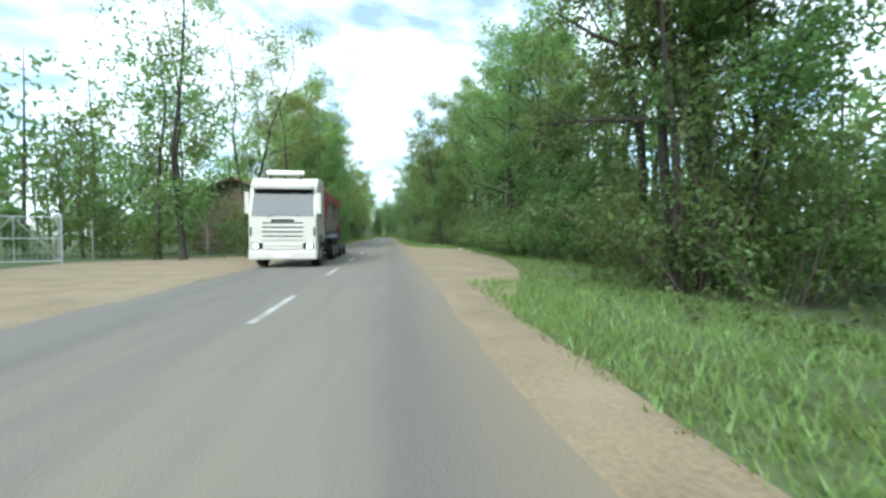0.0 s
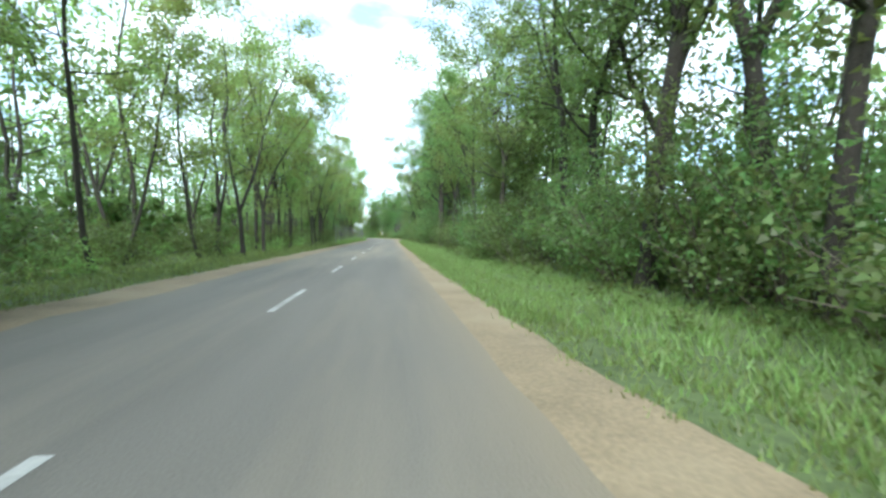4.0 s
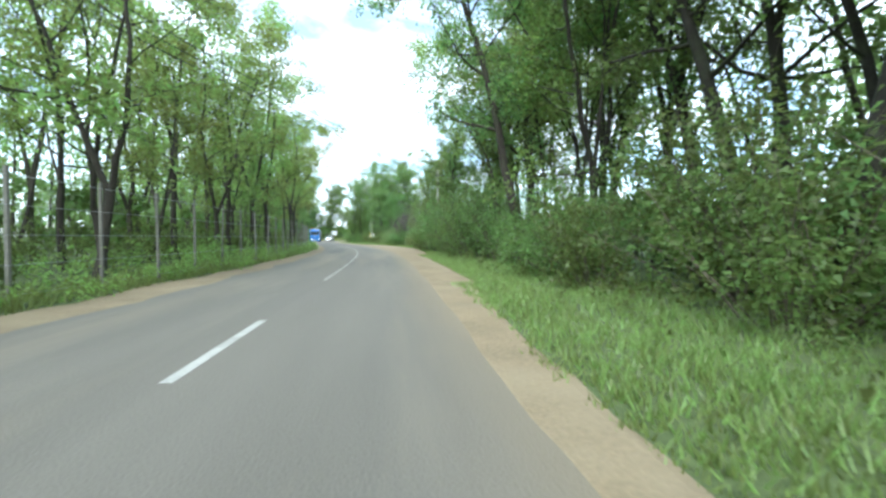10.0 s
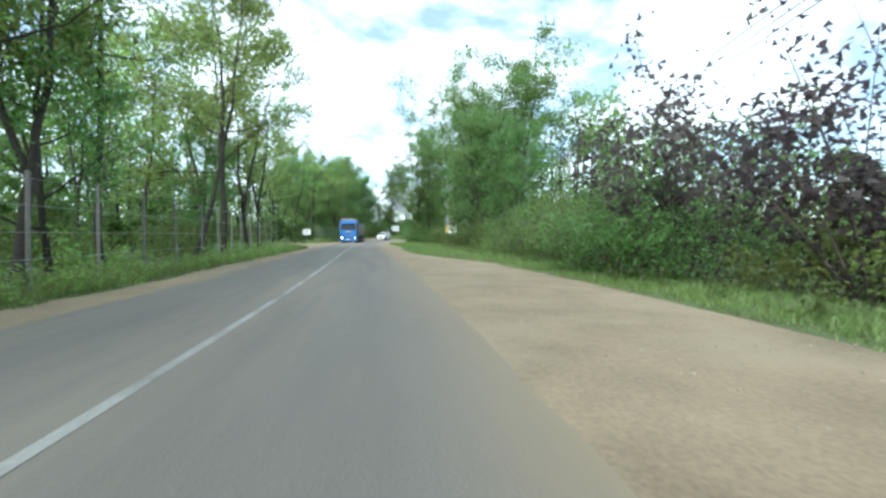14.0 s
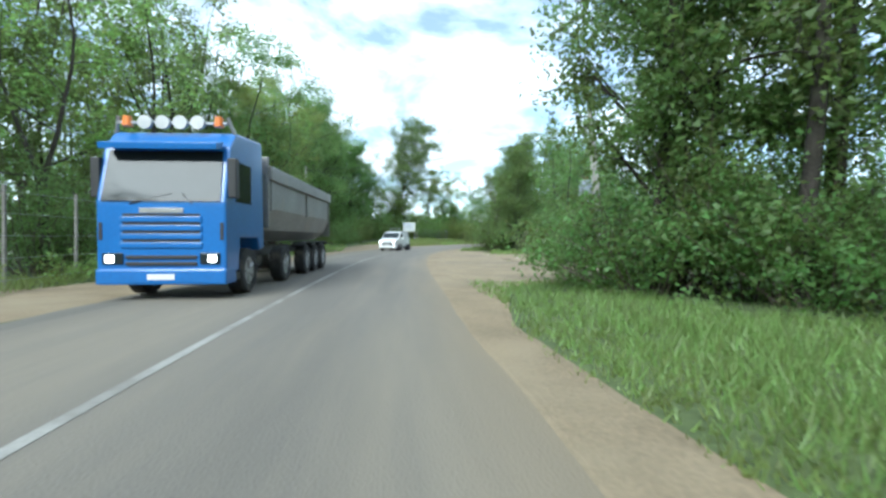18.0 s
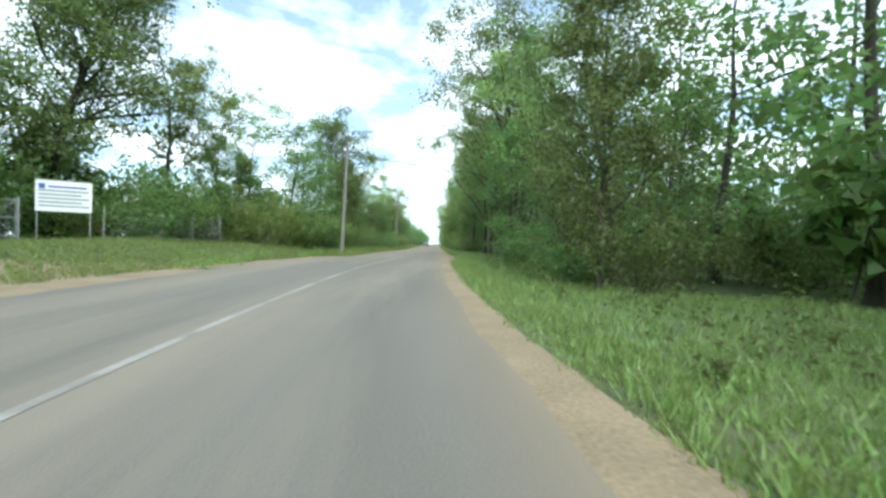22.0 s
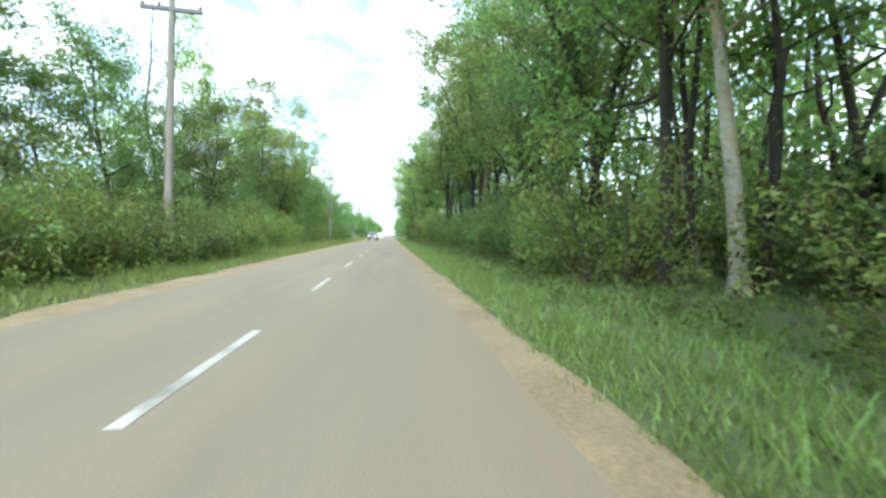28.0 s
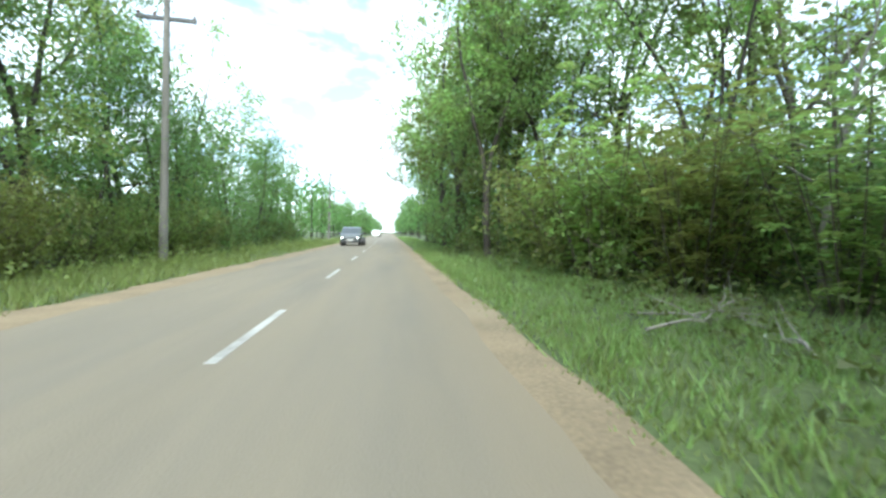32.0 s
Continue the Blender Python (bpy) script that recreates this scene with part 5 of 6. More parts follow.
def hollow(s, d, a, b, turn, seed):
    """A damp, uneven patch of earth with a ragged rim."""
    rng = np.random.default_rng(seed)
    bm = bmesh.new()
    mid = bm.verts.new((0, 0, -0.001))
    ring = []
    for i in range(28):
        t = i / 28 * 2 * math.pi
        k = 1 + 0.5 * noise.noise((math.cos(t) * 2.3, math.sin(t) * 2.3, seed))
        ring.append(bm.verts.new((a * k * math.cos(t), b * k * math.sin(t), -0.0035)))
    for i in range(28):
        bm.faces.new((mid, ring[i], ring[(i + 1) % 28]))
    ob = part("pothole", bm, MUD)
    ob.matrix_basis = stand(s, d, -0.003, turn)
    return tagged(ob, "shallow damp pothole in the gravel lay-by", "pothole", "potholes", "structure")


for i, row in enumerate(((290.0, 2.6, 0.6, 0.35, 10), (277.5, 2.1, 0.55, 0.35, 0), (281.5, 12.0, 1.0, 0.4, 70), (287.2, 2.2, 0.5, 0.3, 20), (293, 2.2, 0.7, 0.35, 0), (27.0, 5.2, 0.8, 0.4, 30), (189, 4.6, 0.9, 0.4, 80))):
    hollow(*row, 300 + i)

# single trees that stand out
def ivy_tree(s, d):
    rng, trunk, wood, centres, stems, stem_r = grow(61, 13, 5.0, 2.4, 13, 0.3)
    ob = thing("tree", "tall tree wrapped from foot to crown in ivy", "tree", at=stand(s, d, -0.03))
    part("trunk", from_arrays("trunk", *merged([trunk] + wood), BARK), BARK, ob)
    part("crown", from_arrays("crown", *canopy(rng, centres, 0.6, 24, 0.15), LEAF, False), LEAF, ob)
    part("ivy", from_arrays("ivy", *merged([ivy_on(rng, stems, stem_r, 11.0, k, 0.14) for k in (0.4, 0.75, 0.9, 0.9)]), LEAF_DEEP, False), LEAF_DEEP, ob)
    return ob


for s, d in ((174.4, 6.0), (131.0, 7.6)):
    ivy_tree(s, d)
big = tree("tree", "massive dark-barked tree trunk with a leafy crown", 71, 18, 4.0, 4.8, 22, 0.36, 32, mat=LEAF, clump=0.7, ivy=4.0)
big.matrix_basis = stand(103.8, 5.6, -0.03)
for s, d, k, turn in ((10.6, 7.8, 0.95, 40), (29.2, 7.8, 0.7, 200), (25.4, 8.6, 0.75, 10)):
    c = copy_thing(big, Matrix.Identity(4))
    c.matrix_basis = stand(s, d, -0.03, turn) @ Matrix.Scale(k, 4)
lean = tree("tree", "dark leaning tree with forked bare limbs", 72, 16, 5.5, 3.8, 15, 0.18, 26, lean=0.09, bare=0.3, leaders=2, wobble=0.5)
lean.matrix_basis = stand(152.6, 7.8, -0.03, 90)
for s, d, k, turn in ((366.9, 6.9, 1.0, 20), (362.5, 8.8, 1.05, 140), (372.5, 8.0, 1.0, 250), (359.5, 9.6, 0.95, 70), (441, 6.6, 0.9, 190), (134, 8.4, 1.0, 300)):
    c = copy_thing(lean, Matrix.Identity(4))
    c.matrix_basis = stand(s, d, -0.03, turn) @ Matrix.Scale(k, 4)
dead = tree("dead_tree", "dead grey tree with a tangle of bare twisted branches", 75, 6.5, 1.2, 2.6, 16, 0.1, 1, bark=DEAD_WOOD, bare=1.0, subs=6, wobble=0.8)
dead.matrix_basis = stand(455.0, 8.2, -0.03)
for s, d, k, turn in ((405.5, 8.4, 0.75, 100), (431.5, 6.2, 0.6, 200), (347.5, 8.0, 0.8, 30)):
    c = copy_thing(dead, Matrix.Identity(4))
    c.matrix_basis = stand(s, d, -0.03, turn) @ Matrix.Scale(k, 4)
thick = tree("tree", "tall tree with a thick dark leaning trunk among bushes", 92, 18, 5.5, 3.8, 17, 0.27, 27, ivy=3.0, wobble=0.35)
thick.matrix_basis = stand(157.0, 6.9, -0.03) @ pose(0, 0, 0, 0, -10, 0)
for s, d, lean, turn, k in ((158.6, 7.6, -12, 150, 0.85), (143.0, 8.4, -5, 70, 1.0), (145.4, 9.0, -7, 220, 0.9), (348.5, 7.4, -4, 40, 0.95)):
    copy_thing(thick, stand(s, d, -0.03) @ pose(0, 0, 0, 0, lean, 0) @ pose(0, 0, 0, 0, 0, turn) @ Matrix.Scale(k, 4))
birch = tree("tree", "pale-barked tree with yellow lichen on its trunk", 73, 13, 5.0, 2.8, 14, 0.2, 26, bark=BARK_PALE, mat=LEAF_PALE, lean=0.015, wobble=0.07)
birch.matrix_basis = stand(402.6, 7.2, -0.03) @ pose(0, 0, 0, 0, -2, 0)
for s, d in ((201.5, 9.8), (206.5, 9.2), (198.6, 11.5)):
    put(B[4], s, d, rnd.uniform(1.15, 1.4))
for s, d, k in ((243.1, 12.2, 1.25), (242.6, 14.2, 1.2), (248.5, 13, 1.15), (344, 6.0, 0.72), (404, -15.5, 0.9), (443.5, -15.6, 0.95), (473, -14, 1.0), (293, -12.2, 0.8)):
    put(T[6] if k != 1.2 else T[0], s, d, k)


# bushes with long feathered leaves
def feather_bush(name, label, seed, height, spread, stems, fronds, leaflet=0.13):
    rng = np.random.default_rng(seed)
    wood, base, tip, side = [], [], [], []
    for i in range(stems):
        a = rng.uniform(0, 6.28)
        out = np.array([math.cos(a), math.sin(a), 0]) * spread * math.sqrt(rng.uniform(0.02, 1))
        top = out + np.array([0, 0, height * rng.uniform(0.6, 1.05)])
        q = np.linspace(0, 1, 4)[:, None]
        line = out * 0.3 * (1 - q) + top * q + rng.normal(0, 0.05 * spread, (4, 3)) * q
        line[0, 2] = -0.05
        wood.append(tube(line, 0.02 * (1 - 0.7 * q[:, 0]), 4))
        for _ in range(fronds // stems):
            f = rng.uniform(0.12, 1.0)
            p = np.array([np.interp(f, q[:, 0], line[:, k]) for k in range(3)])
            b = rng.uniform(0, 6.28)
            length = rng.uniform(0.45, 0.8)
            way = np.array([math.cos(b), math.sin(b), rng.uniform(-0.1, 0.7)])
            way /= np.linalg.norm(way)
            cross = np.cross(way, [0, 0, 1.0])
            cross /= np.linalg.norm(cross)
            for k in np.linspace(0.15, 1, 7):
                c = p + way * length * k - np.array([0, 0, 0.55]) * length * k ** 2
                for sgn in (-1, 1):
                    d = cross * sgn + way * 0.45 - np.array([0, 0, 0.3])
                    base.append(c)
                    tip.append(c + d / np.linalg.norm(d) * leaflet * (1.25 - 0.5 * k))
                    side.append(way * leaflet * 0.27)
    base, tip, side = np.array(base), np.array(tip), np.array(side)
    mid = base * 0.55 + tip * 0.45
    v = np.stack([base, mid + side, tip, mid - side], 1).reshape(-1, 3)
    ob = thing(name, label, "bush")
    part("stemwork", from_arrays("stemwork", *merged(wood), TWIG), TWIG, ob)
    part("foliage", from_arrays("foliage", v, np.arange(len(v)).reshape(-1, 4), LEAF_PALE, False), LEAF_PALE, ob)
    return ob


feather = feather_bush("bush", "tall light green bush with long feathered leaves", 81, 4.4, 2.0, 18, 330, 0.17)
feather.matrix_basis = stand(456.2, 6.4, -0.03)
feather["group"] = "feather-leaved bushes"
for s, d, k in ((453.4, 7.0, 0.9), (459.0, 5.6, 1.05), (462.5, 6.0, 1.1), (457.5, 8.6, 1.15), (461, 8.8, 1.2), (465.2, 6.2, 1.1), (450.0, 8.2, 0.95), (448.4, 5.6, 0.6)):
    put(feather, s, d, k, "feather-leaved bushes")
for s, d, i, k in ((189.2, 7.6, 4, 1.15), (186.8, 8.6, 4, 1.25), (187.5, 10.5, 7, 0.75)):
    put(T[i], s, d, k, "bushes along the lay-by")
for s, d, k in ((394.2, 4.7, 0.8), (396.6, 5.0, 0.75), (408.0, 5.2, 0.75)):
    put(B[5], s, d, k, "bushes of the far right wood")

# ---- vehicles on the road ----
WHITE_CAB = material("dusty_white_paint", (0.52, 0.5, 0.45), 0.4, scale=1.2, fine=15, spread=0.12, clear=0.3, stain=(0.42, 0.37, 0.29), stain_at=0.66)
BLUE_CAB = material("blue_paint", (0.02, 0.13, 0.4), 0.35, scale=1.2, fine=15, spread=0.15, clear=0.5, stain=(0.1, 0.16, 0.28), stain_at=0.68)
VAN_WHITE = material("white_paint", (0.78, 0.79, 0.78), 0.3, scale=1.5, fine=20, spread=0.05, clear=0.6)
SUV_GREY = material("dark_grey_paint", (0.07, 0.08, 0.085), 0.3, scale=1.5, fine=20, spread=0.1, clear=0.7)
GLASS = material("vehicle_glass", (0.02, 0.027, 0.03), 0.06, spread=0.1)
GLASS.node_tree.nodes["Principled BSDF"].inputs["Specular IOR Level"].default_value = 0.25
RUBBER = material("tyre_rubber", (0.03, 0.03, 0.03), 0.9, scale=8, fine=60, bump=0.4, spread=0.3, stain=(0.12, 0.1, 0.08), stain_at=0.62)
BLACK_TRIM = material("black_trim", (0.025, 0.025, 0.026), 0.55, spread=0.2)
RIM = material("wheel_rim", (0.4, 0.4, 0.4), 0.4, 0.8, spread=0.2)
LAMP = material("lit_headlamp", (0.8, 0.8, 0.78), 0.15, emit=6.0)
AMBER = material("amber_lens", (0.7, 0.2, 0.04), 0.3)
TIPPER_RED = material("dusty_red_tipper", (0.26, 0.045, 0.05), 0.55, scale=1, fine=12, spread=0.25, stain=(0.33, 0.27, 0.21), stain_at=0.56)
TIPPER_GREY = material("worn_grey_tipper", (0.24, 0.235, 0.225), 0.5, 0.4, scale=1, fine=12, spread=0.25, stain=(0.3, 0.26, 0.2), stain_at=0.6)
PLATE = material("number_plate", (0.7, 0.7, 0.68), 0.5)


def wheel(parent, x, y, r, w):
    """Tyre with a rim and hub, its axle along x."""
    tyre = bmesh.new()
    prof = [(-w / 2, r * 0.62), (-w / 2, r * 0.9), (-w * 0.38, r), (w * 0.38, r), (w / 2, r * 0.9), (w / 2, r * 0.62)]
    n = 28
    rings = [[tyre.verts.new((px, pr * math.cos(2 * math.pi * i / n), pr * math.sin(2 * math.pi * i / n))) for px, pr in prof] for i in range(n)]
    for i in range(n):
        for j in range(len(prof)):
            tyre.faces.new((rings[i][j], rings[(i + 1) % n][j], rings[(i + 1) % n][(j + 1) % 6], rings[i][(j + 1) % 6]))
    bmesh.ops.recalc_face_normals(tyre, faces=tyre.faces)
    t = part("wheel", tyre, RUBBER, parent)
    t.matrix_basis = pose(x, y, r)
    rim = rod(bmesh.new(), (-w * 0.42, 0, 0), (w * 0.42, 0, 0), r * 0.63, n=20)
    for i in range(5):
        a = i * 2 * math.pi / 5
        for sx in (-1, 1):
            rod(rim, (sx * w * 0.42, 0, 0), (sx * w * 0.45, r * 0.5 * math.cos(a), r * 0.5 * math.sin(a)), r * 0.07, n=6)
    rod(rim, (-w * 0.48, 0, 0), (w * 0.48, 0, 0), r * 0.16, n=12)
    part("rim", rim, RIM, t)
    return t


def tapered(bm, belt, top, tuck):
    """Leans the sides in above the belt line."""
    for v in bm.verts:
        if v.co.z > belt:
            v.co.x *= 1 - tuck * (v.co.z - belt) / (top - belt)
    return bm


def truck(m, label, cab_mat, bed_mat, top_mat, length, lamps):
    """A tipper lorry; +y is ahead, the front at y = 0."""
    ob = thing("tipper_truck", label, "truck", at=m)
    cab = part("cab", prism([(0.0, 0.55), (0.0, 1.95), (-0.28, 3.1), (-0.6, 3.45), (-2.15, 3.55), (-2.25, 1.0), (-1.95, 0.95), (-1.85, 1.25), (-0.75, 1.25), (-0.65, 0.55)], -1.24, 1.24, 0.05), cab_mat, ob)
    ws = part("windscreen", tapered(prism([(0.02, 1.97), (-0.228, 3.0), (-0.29, 3.0), (-0.04, 1.97)], -1.14, 1.14), 1.9, 3.1, 0.03), GLASS, cab)
    for sx in (-1, 1):
        part("wiper", rod(bmesh.new(), (sx * 0.6, 0.02, 1.92), (sx * 0.1 - 0.3, -0.02, 2.12), 0.012, n=5), BLACK_TRIM, ws)
        side = prism([(-0.5, 2.0), (-1.35, 2.0), (-1.35, 2.85), (-0.62, 2.85)], 0, 0.02)
        w = part("side_window", side, GLASS, cab)
        w.matrix_basis = pose(1.235 if sx > 0 else -1.255, 0, 0)
        mir = part("mirror", block(sx * 1.32 - 0.09, sx * 1.32 + 0.09, -0.28, -0.1, 2.05, 2.85, 0.03), cab_mat if lamps == "tube" else BLACK_TRIM, ob)
        part("mirror_arm", rod(rod(bmesh.new(), (sx * 1.2, -0.3, 2.75), (sx * 1.3, -0.2, 2.75), 0.02), (sx * 1.2, -0.3, 2.15), (sx * 1.3, -0.2, 2.15), 0.02), BLACK_TRIM, mir)
        lamp = part("headlamp", block(sx * 0.93 - 0.2, sx * 0.93 + 0.2, -0.06, 0.03, 0.72, 0.95, 0.03), GLASS, cab)
        part("bulb", block(sx * 0.98 - 0.08, sx * 0.98 + 0.08, 0.0, 0.038, 0.76, 0.91, 0.02), LAMP, lamp)
        part("air_slot", block(sx * 1.16 - 0.035, sx * 1.16 + 0.035, -0.05, 0.012, 1.2, 1.55, 0.01), BLACK_TRIM, cab)
        step = part("step", block(sx * 1.0 - 0.22, sx * 1.0 + 0.22, -0.75, -0.45, 0.36, 0.52, 0.02), BLACK_TRIM, cab)
    part("bumper", block(-1.25, 1.25, -0.5, 0.05, 0.32, 0.64, 0.05), cab_mat, cab)
    for k in range(4):
        part("grille_slat", block(-0.78, 0.78, -0.02, 0.03, 1.05 + k * 0.17, 1.16 + k * 0.17, 0.015), cab_mat, cab)
        part("grille_gap", block(-0.74, 0.74, -0.03, 0.006, 1.165 + k * 0.17, 1.215 + k * 0.17), BLACK_TRIM, cab)
    for k in range(2):
        part("lower_slat", block(-0.68, 0.68, -0.02, 0.035, 0.7 + k * 0.13, 0.77 + k * 0.13, 0.012), BLACK_TRIM if lamps != "tube" else cab_mat, cab)
    part("name_bar", block(-0.42, 0.42, -0.01, 0.012, 1.74, 1.84, 0.004), RIM if lamps != "tube" else BLACK_TRIM, cab)
    part("number_plate", block(-0.26, 0.26, 0.03, 0.058, 0.42, 0.53, 0.004), PLATE, cab)
    part("sun_visor", prism([(-0.1, 3.02), (0.1, 2.98), (0.12, 3.1), (-0.25, 3.2)], -1.12, 1.12, 0.01), cab_mat, cab)
    if lamps == "tube":
        part("roof_lamp", rod(bmesh.new(), (-0.7, -0.6, 3.66), (0.7, -0.6, 3.66), 0.09, n=14), VAN_WHITE, cab)
        part("roof_rack", box(box(bmesh.new(), -0.6, -0.52, -0.64, -0.56, 3.4, 3.6), 0.52, 0.6, -0.64, -0.56, 3.4, 3.6), BLACK_TRIM, cab)
    else:
        bar = bmesh.new()
        rod(bar, (-1.1, -0.5, 3.62), (1.1, -0.5, 3.62), 0.035)
        rod(bar, (-1.2, -0.6, 3.4), (-1.1, -0.5, 3.75), 0.035)
        rod(bar, (1.2, -0.6, 3.4), (1.1, -0.5, 3.75), 0.035)
        rack = part("lamp_bar", bar, RIM, cab)
        for k in range(4):
            part("spot_lamp", rod(bmesh.new(), (-0.52 + k * 0.35, -0.5, 3.62), (-0.52 + k * 0.35, -0.4, 3.62), 0.13, 0.14, 16), RIM, rack)
        for sx in (-1, 1):
            part("beacon", rod(bmesh.new(), (sx * 0.92, -0.5, 3.55), (sx * 0.92, -0.5, 3.75), 0.1, 0.08, 14), AMBER, rack)
    part("chassis", box(box(bmesh.new(), -0.55, -0.4, -length + 0.2, -0.5, 0.75, 1.0), 0.4, 0.55, -length + 0.2, -0.5, 0.75, 1.0), BLACK_TRIM, ob)
    part("fuel_tank", rod(bmesh.new(), (0.95, -2.4, 0.75), (0.95, -3.5, 0.75), 0.3, n=18), RIM, ob)
    # tipper body: a half-round trough
    outline = [(-1.25, 3.0), (-1.25, 2.0), (-1.05, 1.45), (-0.6, 1.15), (0.6, 1.15), (1.05, 1.45), (1.25, 2.0), (1.25, 3.0)]
    y0, y1 = -length, -2.6
    bm = bmesh.new()
    inner = [(x * 0.95, z + 0.06) for x, z in outline]
    a = [bm.verts.new((x, y0, z)) for x, z in outline]
    b = [bm.verts.new((x, y1, z)) for x, z in outline]
    c = [bm.verts.new((x, y0 + 0.06, z)) for x, z in inner]
    d = [bm.verts.new((x, y1 - 0.06, z)) for x, z in inner]
    for i in range(7):
        bm.faces.new((a[i], a[i + 1], b[i + 1], b[i]))
        bm.faces.new((c[i + 1], c[i], d[i], d[i + 1]))
    bm.faces.new(a[::-1])
    bm.faces.new(b)
    bm.faces.new((a[0], b[0], d[0], c[0]))
    bm.faces.new((a[7], c[7], d[7], b[7]))
    bmesh.ops.recalc_face_normals(bm, faces=bm.faces)
    bed = part("tipper_body", bm, bed_mat, ob)
    for sx in (-1, 1):
        part("top_rail", block(sx * 1.28 - 0.07, sx * 1.28 + 0.07, y0 - 0.03, y1 + 0.03, 2.72, 3.08, 0.03), top_mat, bed)
    for y in (y0 + 0.15, (y0 + y1) / 2, y1 - 0.15):
        for sx in (-1, 1):
            part("rib", prism([(y - 0.07, 1.95), (y + 0.07, 1.95), (y + 0.07, 2.75), (y - 0.07, 2.75)], sx * 1.25 - 0.05, sx * 1.25 + 0.05, 0.01), top_mat, bed)
    part("tailgate", block(-1.27, 1.27, y0 - 0.08, y0 - 0.005, 1.3, 3.1, 0.02), top_mat, bed)
    part("front_board", block(-1.27, 1.27, y1 + 0.005, y1 + 0.09, 1.5, 3.3, 0.02), top_mat, bed)
    for y in [-1.3] + [-length + 1.0 + 1.32 * k for k in range(2 if length < 10.2 else 3)] + ([-4.2] if length > 10.2 else []):
        for sx in (-1, 1):
            wheel(ob, sx * 1.05, y, 0.51, 0.36)
    for y in [-length + 1.0 + 1.32 * k for k in range(2 if length < 10.2 else 3)]:
        for sx in (-1, 1):
            part("mudguard", prism([(y - 0.6, 1.0), (y - 0.35, 1.12), (y + 0.35, 1.12), (y + 0.6, 1.0), (y + 0.6, 0.97), (y + 0.35, 1.085), (y - 0.35, 1.085), (y - 0.6, 0.97)], sx * 1.05 - 0.22, sx * 1.05 + 0.22), BLACK_TRIM, ob)
    return ob


def car(m, name, label, mat, profile, width, length, belt, top, glass_front, glass_side, wheels, r, category="car", lit=True):
    """A car from its side profile; +y is ahead, the front at y = 0."""
    ob = thing(name, label, category, at=m)
    shell = tapered(prism(profile, -width / 2, width / 2, 0.045), belt, top, 0.14)
    for v in shell.verts:
        if v.co.y > -0.6:
            v.co.x *= 0.86 + 0.14 * min(1, max(0, -v.co.y) / 0.6) ** 0.5
        elif v.co.y < -length + 0.3:
            v.co.x *= 0.95
    body = part("body", shell, mat, ob)
    half = width / 2
    part("windscreen", tapered(prism(glass_front, -half * 0.93, half * 0.93), belt, top, 0.14), GLASS, body)
    for sx in (-1, 1):
        for quad in glass_side:
            g2 = tapered(prism(quad, sx * half - 0.02, sx * half + 0.012), belt, top, 0.14)
            part("side_window", g2, GLASS, body)
        lamp = part("headlamp", block(sx * half * 0.74 - 0.2, sx * half * 0.74 + 0.18, -0.24, -0.02, belt - 0.33, belt - 0.17, 0.04), GLASS, body)
        if lit:
            part("bulb", block(sx * half * 0.74 - 0.08, sx * half * 0.74 + 0.08, -0.1, 0.0, belt - 0.31, belt - 0.2, 0.02), LAMP, lamp)
        part("mirror", block(sx * (half + 0.1) - 0.11, sx * (half + 0.1) + 0.11, glass_front[1][0] - 0.35, glass_front[1][0] - 0.2, belt + 0.02, belt + 0.2, 0.03), mat, body)
        part("door_handle", block(sx * half - 0.012, sx * half + 0.03, -length * 0.56, -length * 0.52, belt - 0.14, belt - 0.1, 0.008), BLACK_TRIM if mat is VAN_WHITE else mat, body)
        part("sill", block(sx * half - 0.05, sx * half + 0.015, wheels[1] + r + 0.08, wheels[0] - r - 0.08, 0.24, 0.4, 0.015), BLACK_TRIM, body)
        for y in wheels:
            arch = part("wheel_arch", rod(bmesh.new(), (sx * half - 0.25, y, r + 0.02), (sx * half - 0.012, y, r + 0.02), r * 1.0, n=28), BLACK_TRIM, body)
            wheel(ob, sx * (half - 0.13), y, r, 0.2)
    grille = part("grille", block(-half * 0.6, half * 0.6, -0.14, 0.012, belt - 0.62, belt - 0.36, 0.03), BLACK_TRIM, body)
    for j in range(3):
        part("grille_slat", block(-half * 0.48, half * 0.48, -0.02, 0.02, belt - 0.53 + j * 0.065, belt - 0.51 + j * 0.065), RIM, grille)
    part("upper_grille", block(-half * 0.42, half * 0.42, -0.1, 0.006, belt - 0.27, belt - 0.22, 0.008), BLACK_TRIM, body)
    part("bumper", block(-half * 0.9, half * 0.9, -0.3, 0.03, 0.28, 0.46, 0.05), BLACK_TRIM if mat is not VAN_WHITE else mat, body)
    part("number_plate", block(-0.26, 0.26, 0.0, 0.045, 0.47, 0.58, 0.004), PLATE, body)
    return ob


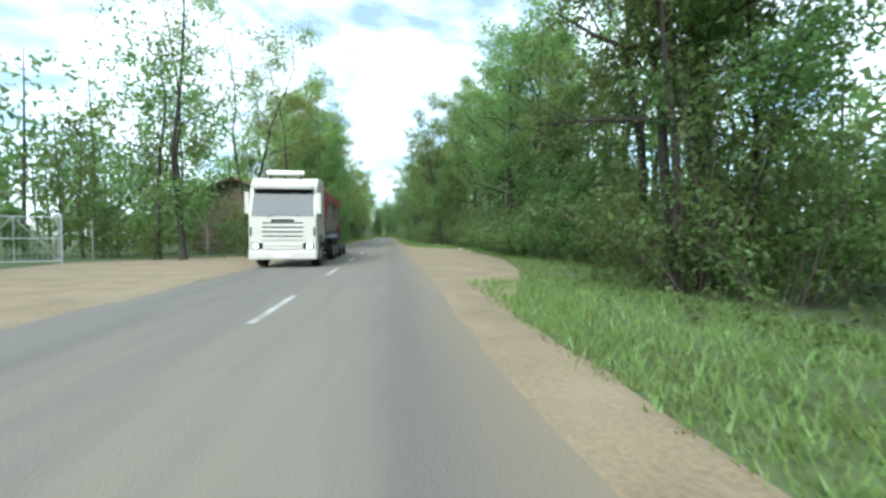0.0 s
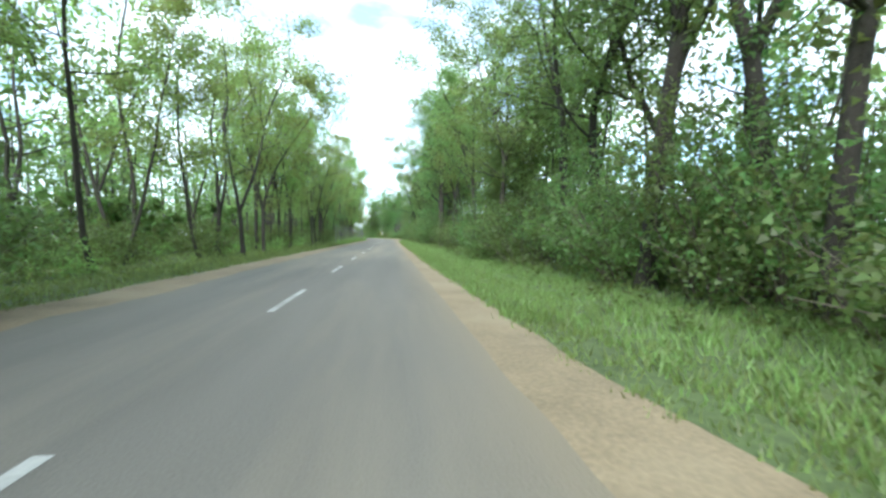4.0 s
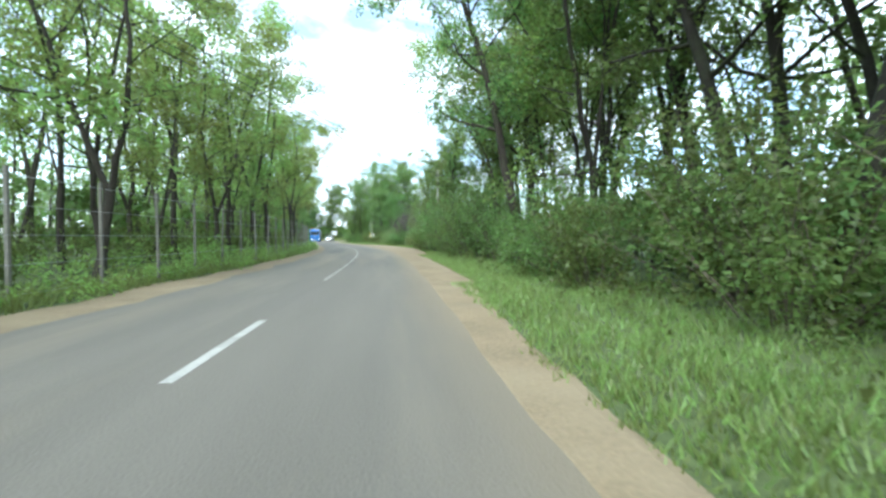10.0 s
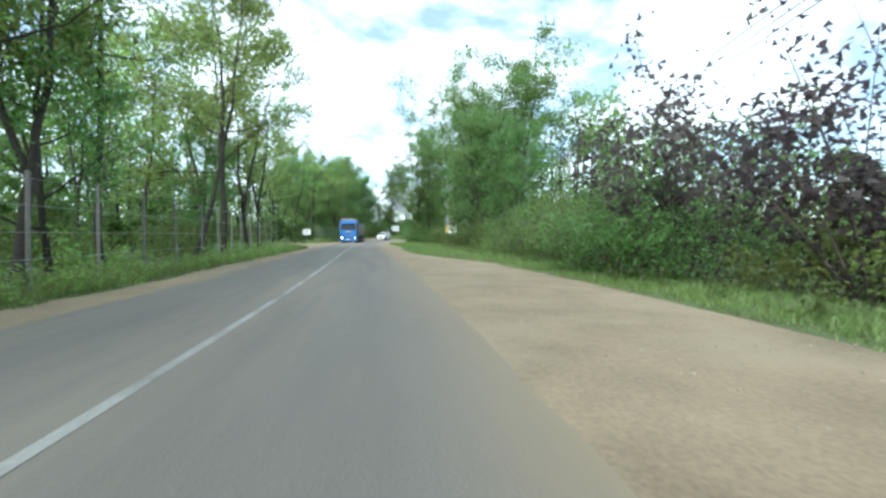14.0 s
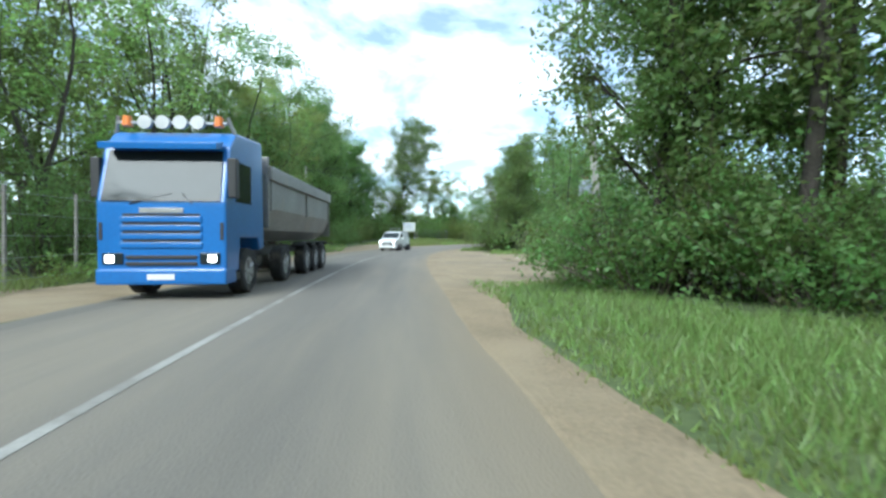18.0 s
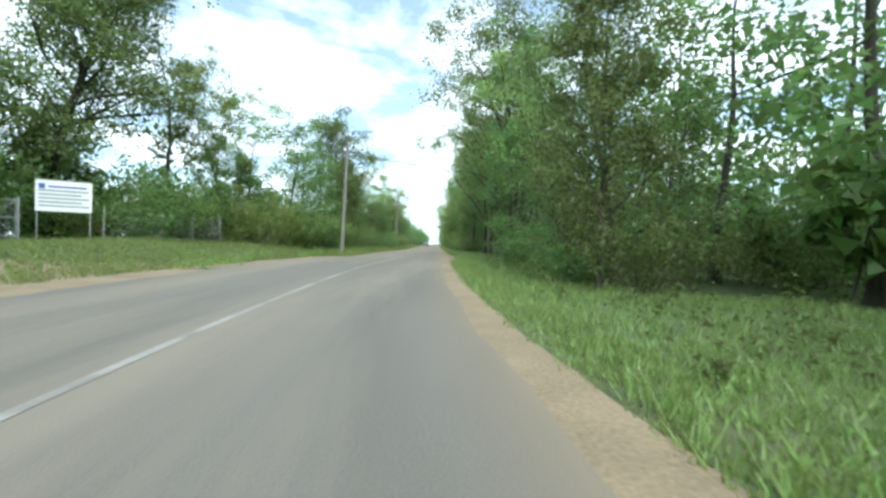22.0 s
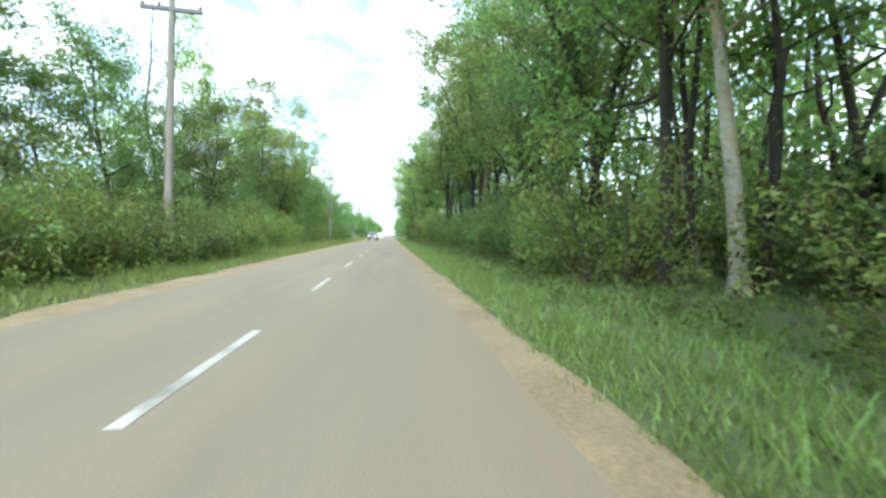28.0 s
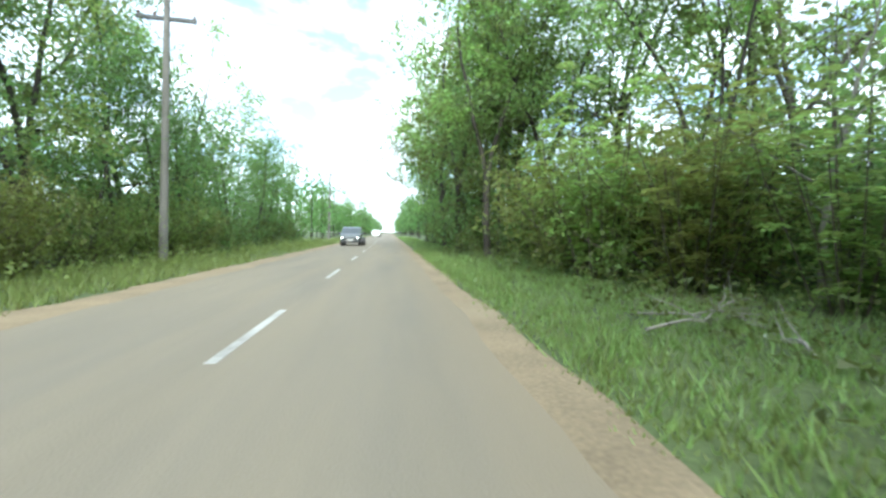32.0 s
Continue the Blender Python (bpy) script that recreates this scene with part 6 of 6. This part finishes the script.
VAN_PROFILE = [(-0.06, 0.24), (0.0, 0.42), (0.0, 0.7), (-0.06, 0.88), (-0.22, 1.0), (-0.82, 1.15), (-1.52, 1.72), (-1.75, 1.81), (-2.3, 1.86), (-4.1, 1.84), (-4.3, 1.74), (-4.4, 1.2), (-4.42, 0.3)]
SUV_PROFILE = [(0, 0.3), (0.0, 0.8), (-0.14, 1.0), (-1.15, 1.1), (-1.75, 1.62), (-2.2, 1.72), (-4.0, 1.68), (-4.55, 1.15), (-4.6, 0.35)]
white_van = car(stand(298.2, -4.4, 0, 176), "van", "white panel van with lit headlamps on the road", VAN_WHITE, VAN_PROFILE, 1.8, 4.42, 1.12, 1.84,
                [(-0.86, 1.2), (-1.5, 1.735), (-1.53, 1.735), (-0.91, 1.2)], [[(-1.3, 1.22), (-2.2, 1.18), (-2.2, 1.68), (-1.72, 1.68)]], (-0.85, -3.55), 0.3, "van")
dark_car = car(stand(26.2, -4.0, 0, 181), "car", "dark grey family car with chrome grille on the road", SUV_GREY, SUV_PROFILE, 1.78, 4.6, 1.0, 1.72,
               [(-1.2, 1.14), (-1.72, 1.585), (-1.75, 1.585), (-1.26, 1.14)], [[(-1.6, 1.12), (-2.6, 1.12), (-2.6, 1.56), (-2.0, 1.56)], [(-2.7, 1.12), (-3.8, 1.12), (-3.6, 1.54), (-2.7, 1.56)]], (-0.9, -3.65), 0.33)
car(stand(488.5, -3.7, 0, 180), "car", "dark off-road car with lit headlamps far down the road", SUV_GREY, SUV_PROFILE, 1.85, 4.6, 1.0, 1.72,
    [(-1.2, 1.14), (-1.72, 1.585), (-1.75, 1.585), (-1.26, 1.14)], [[(-1.6, 1.12), (-2.6, 1.12), (-2.6, 1.56), (-2.0, 1.56)]], (-0.9, -3.65), 0.36)
car(stand(560, -3.7, 0, 180), "car", "white car far away on the road", VAN_WHITE, SUV_PROFILE, 1.8, 4.6, 1.0, 1.72,
    [(-1.2, 1.14), (-1.72, 1.585), (-1.75, 1.585), (-1.26, 1.14)], [[(-1.6, 1.12), (-2.6, 1.12), (-2.6, 1.56), (-2.0, 1.56)]], (-0.9, -3.65), 0.33)
truck(stand(17.7, -4.05, 0, 180.5), "dusty white lorry with a red and grey tipper body", WHITE_CAB, TIPPER_GREY, TIPPER_RED, 8.2, "tube")
truck(stand(265.0, -4.6, 0, 178), "blue lorry with amber beacons and a grey tipper body", BLUE_CAB, TIPPER_GREY, TIPPER_GREY, 10.4, "spots")
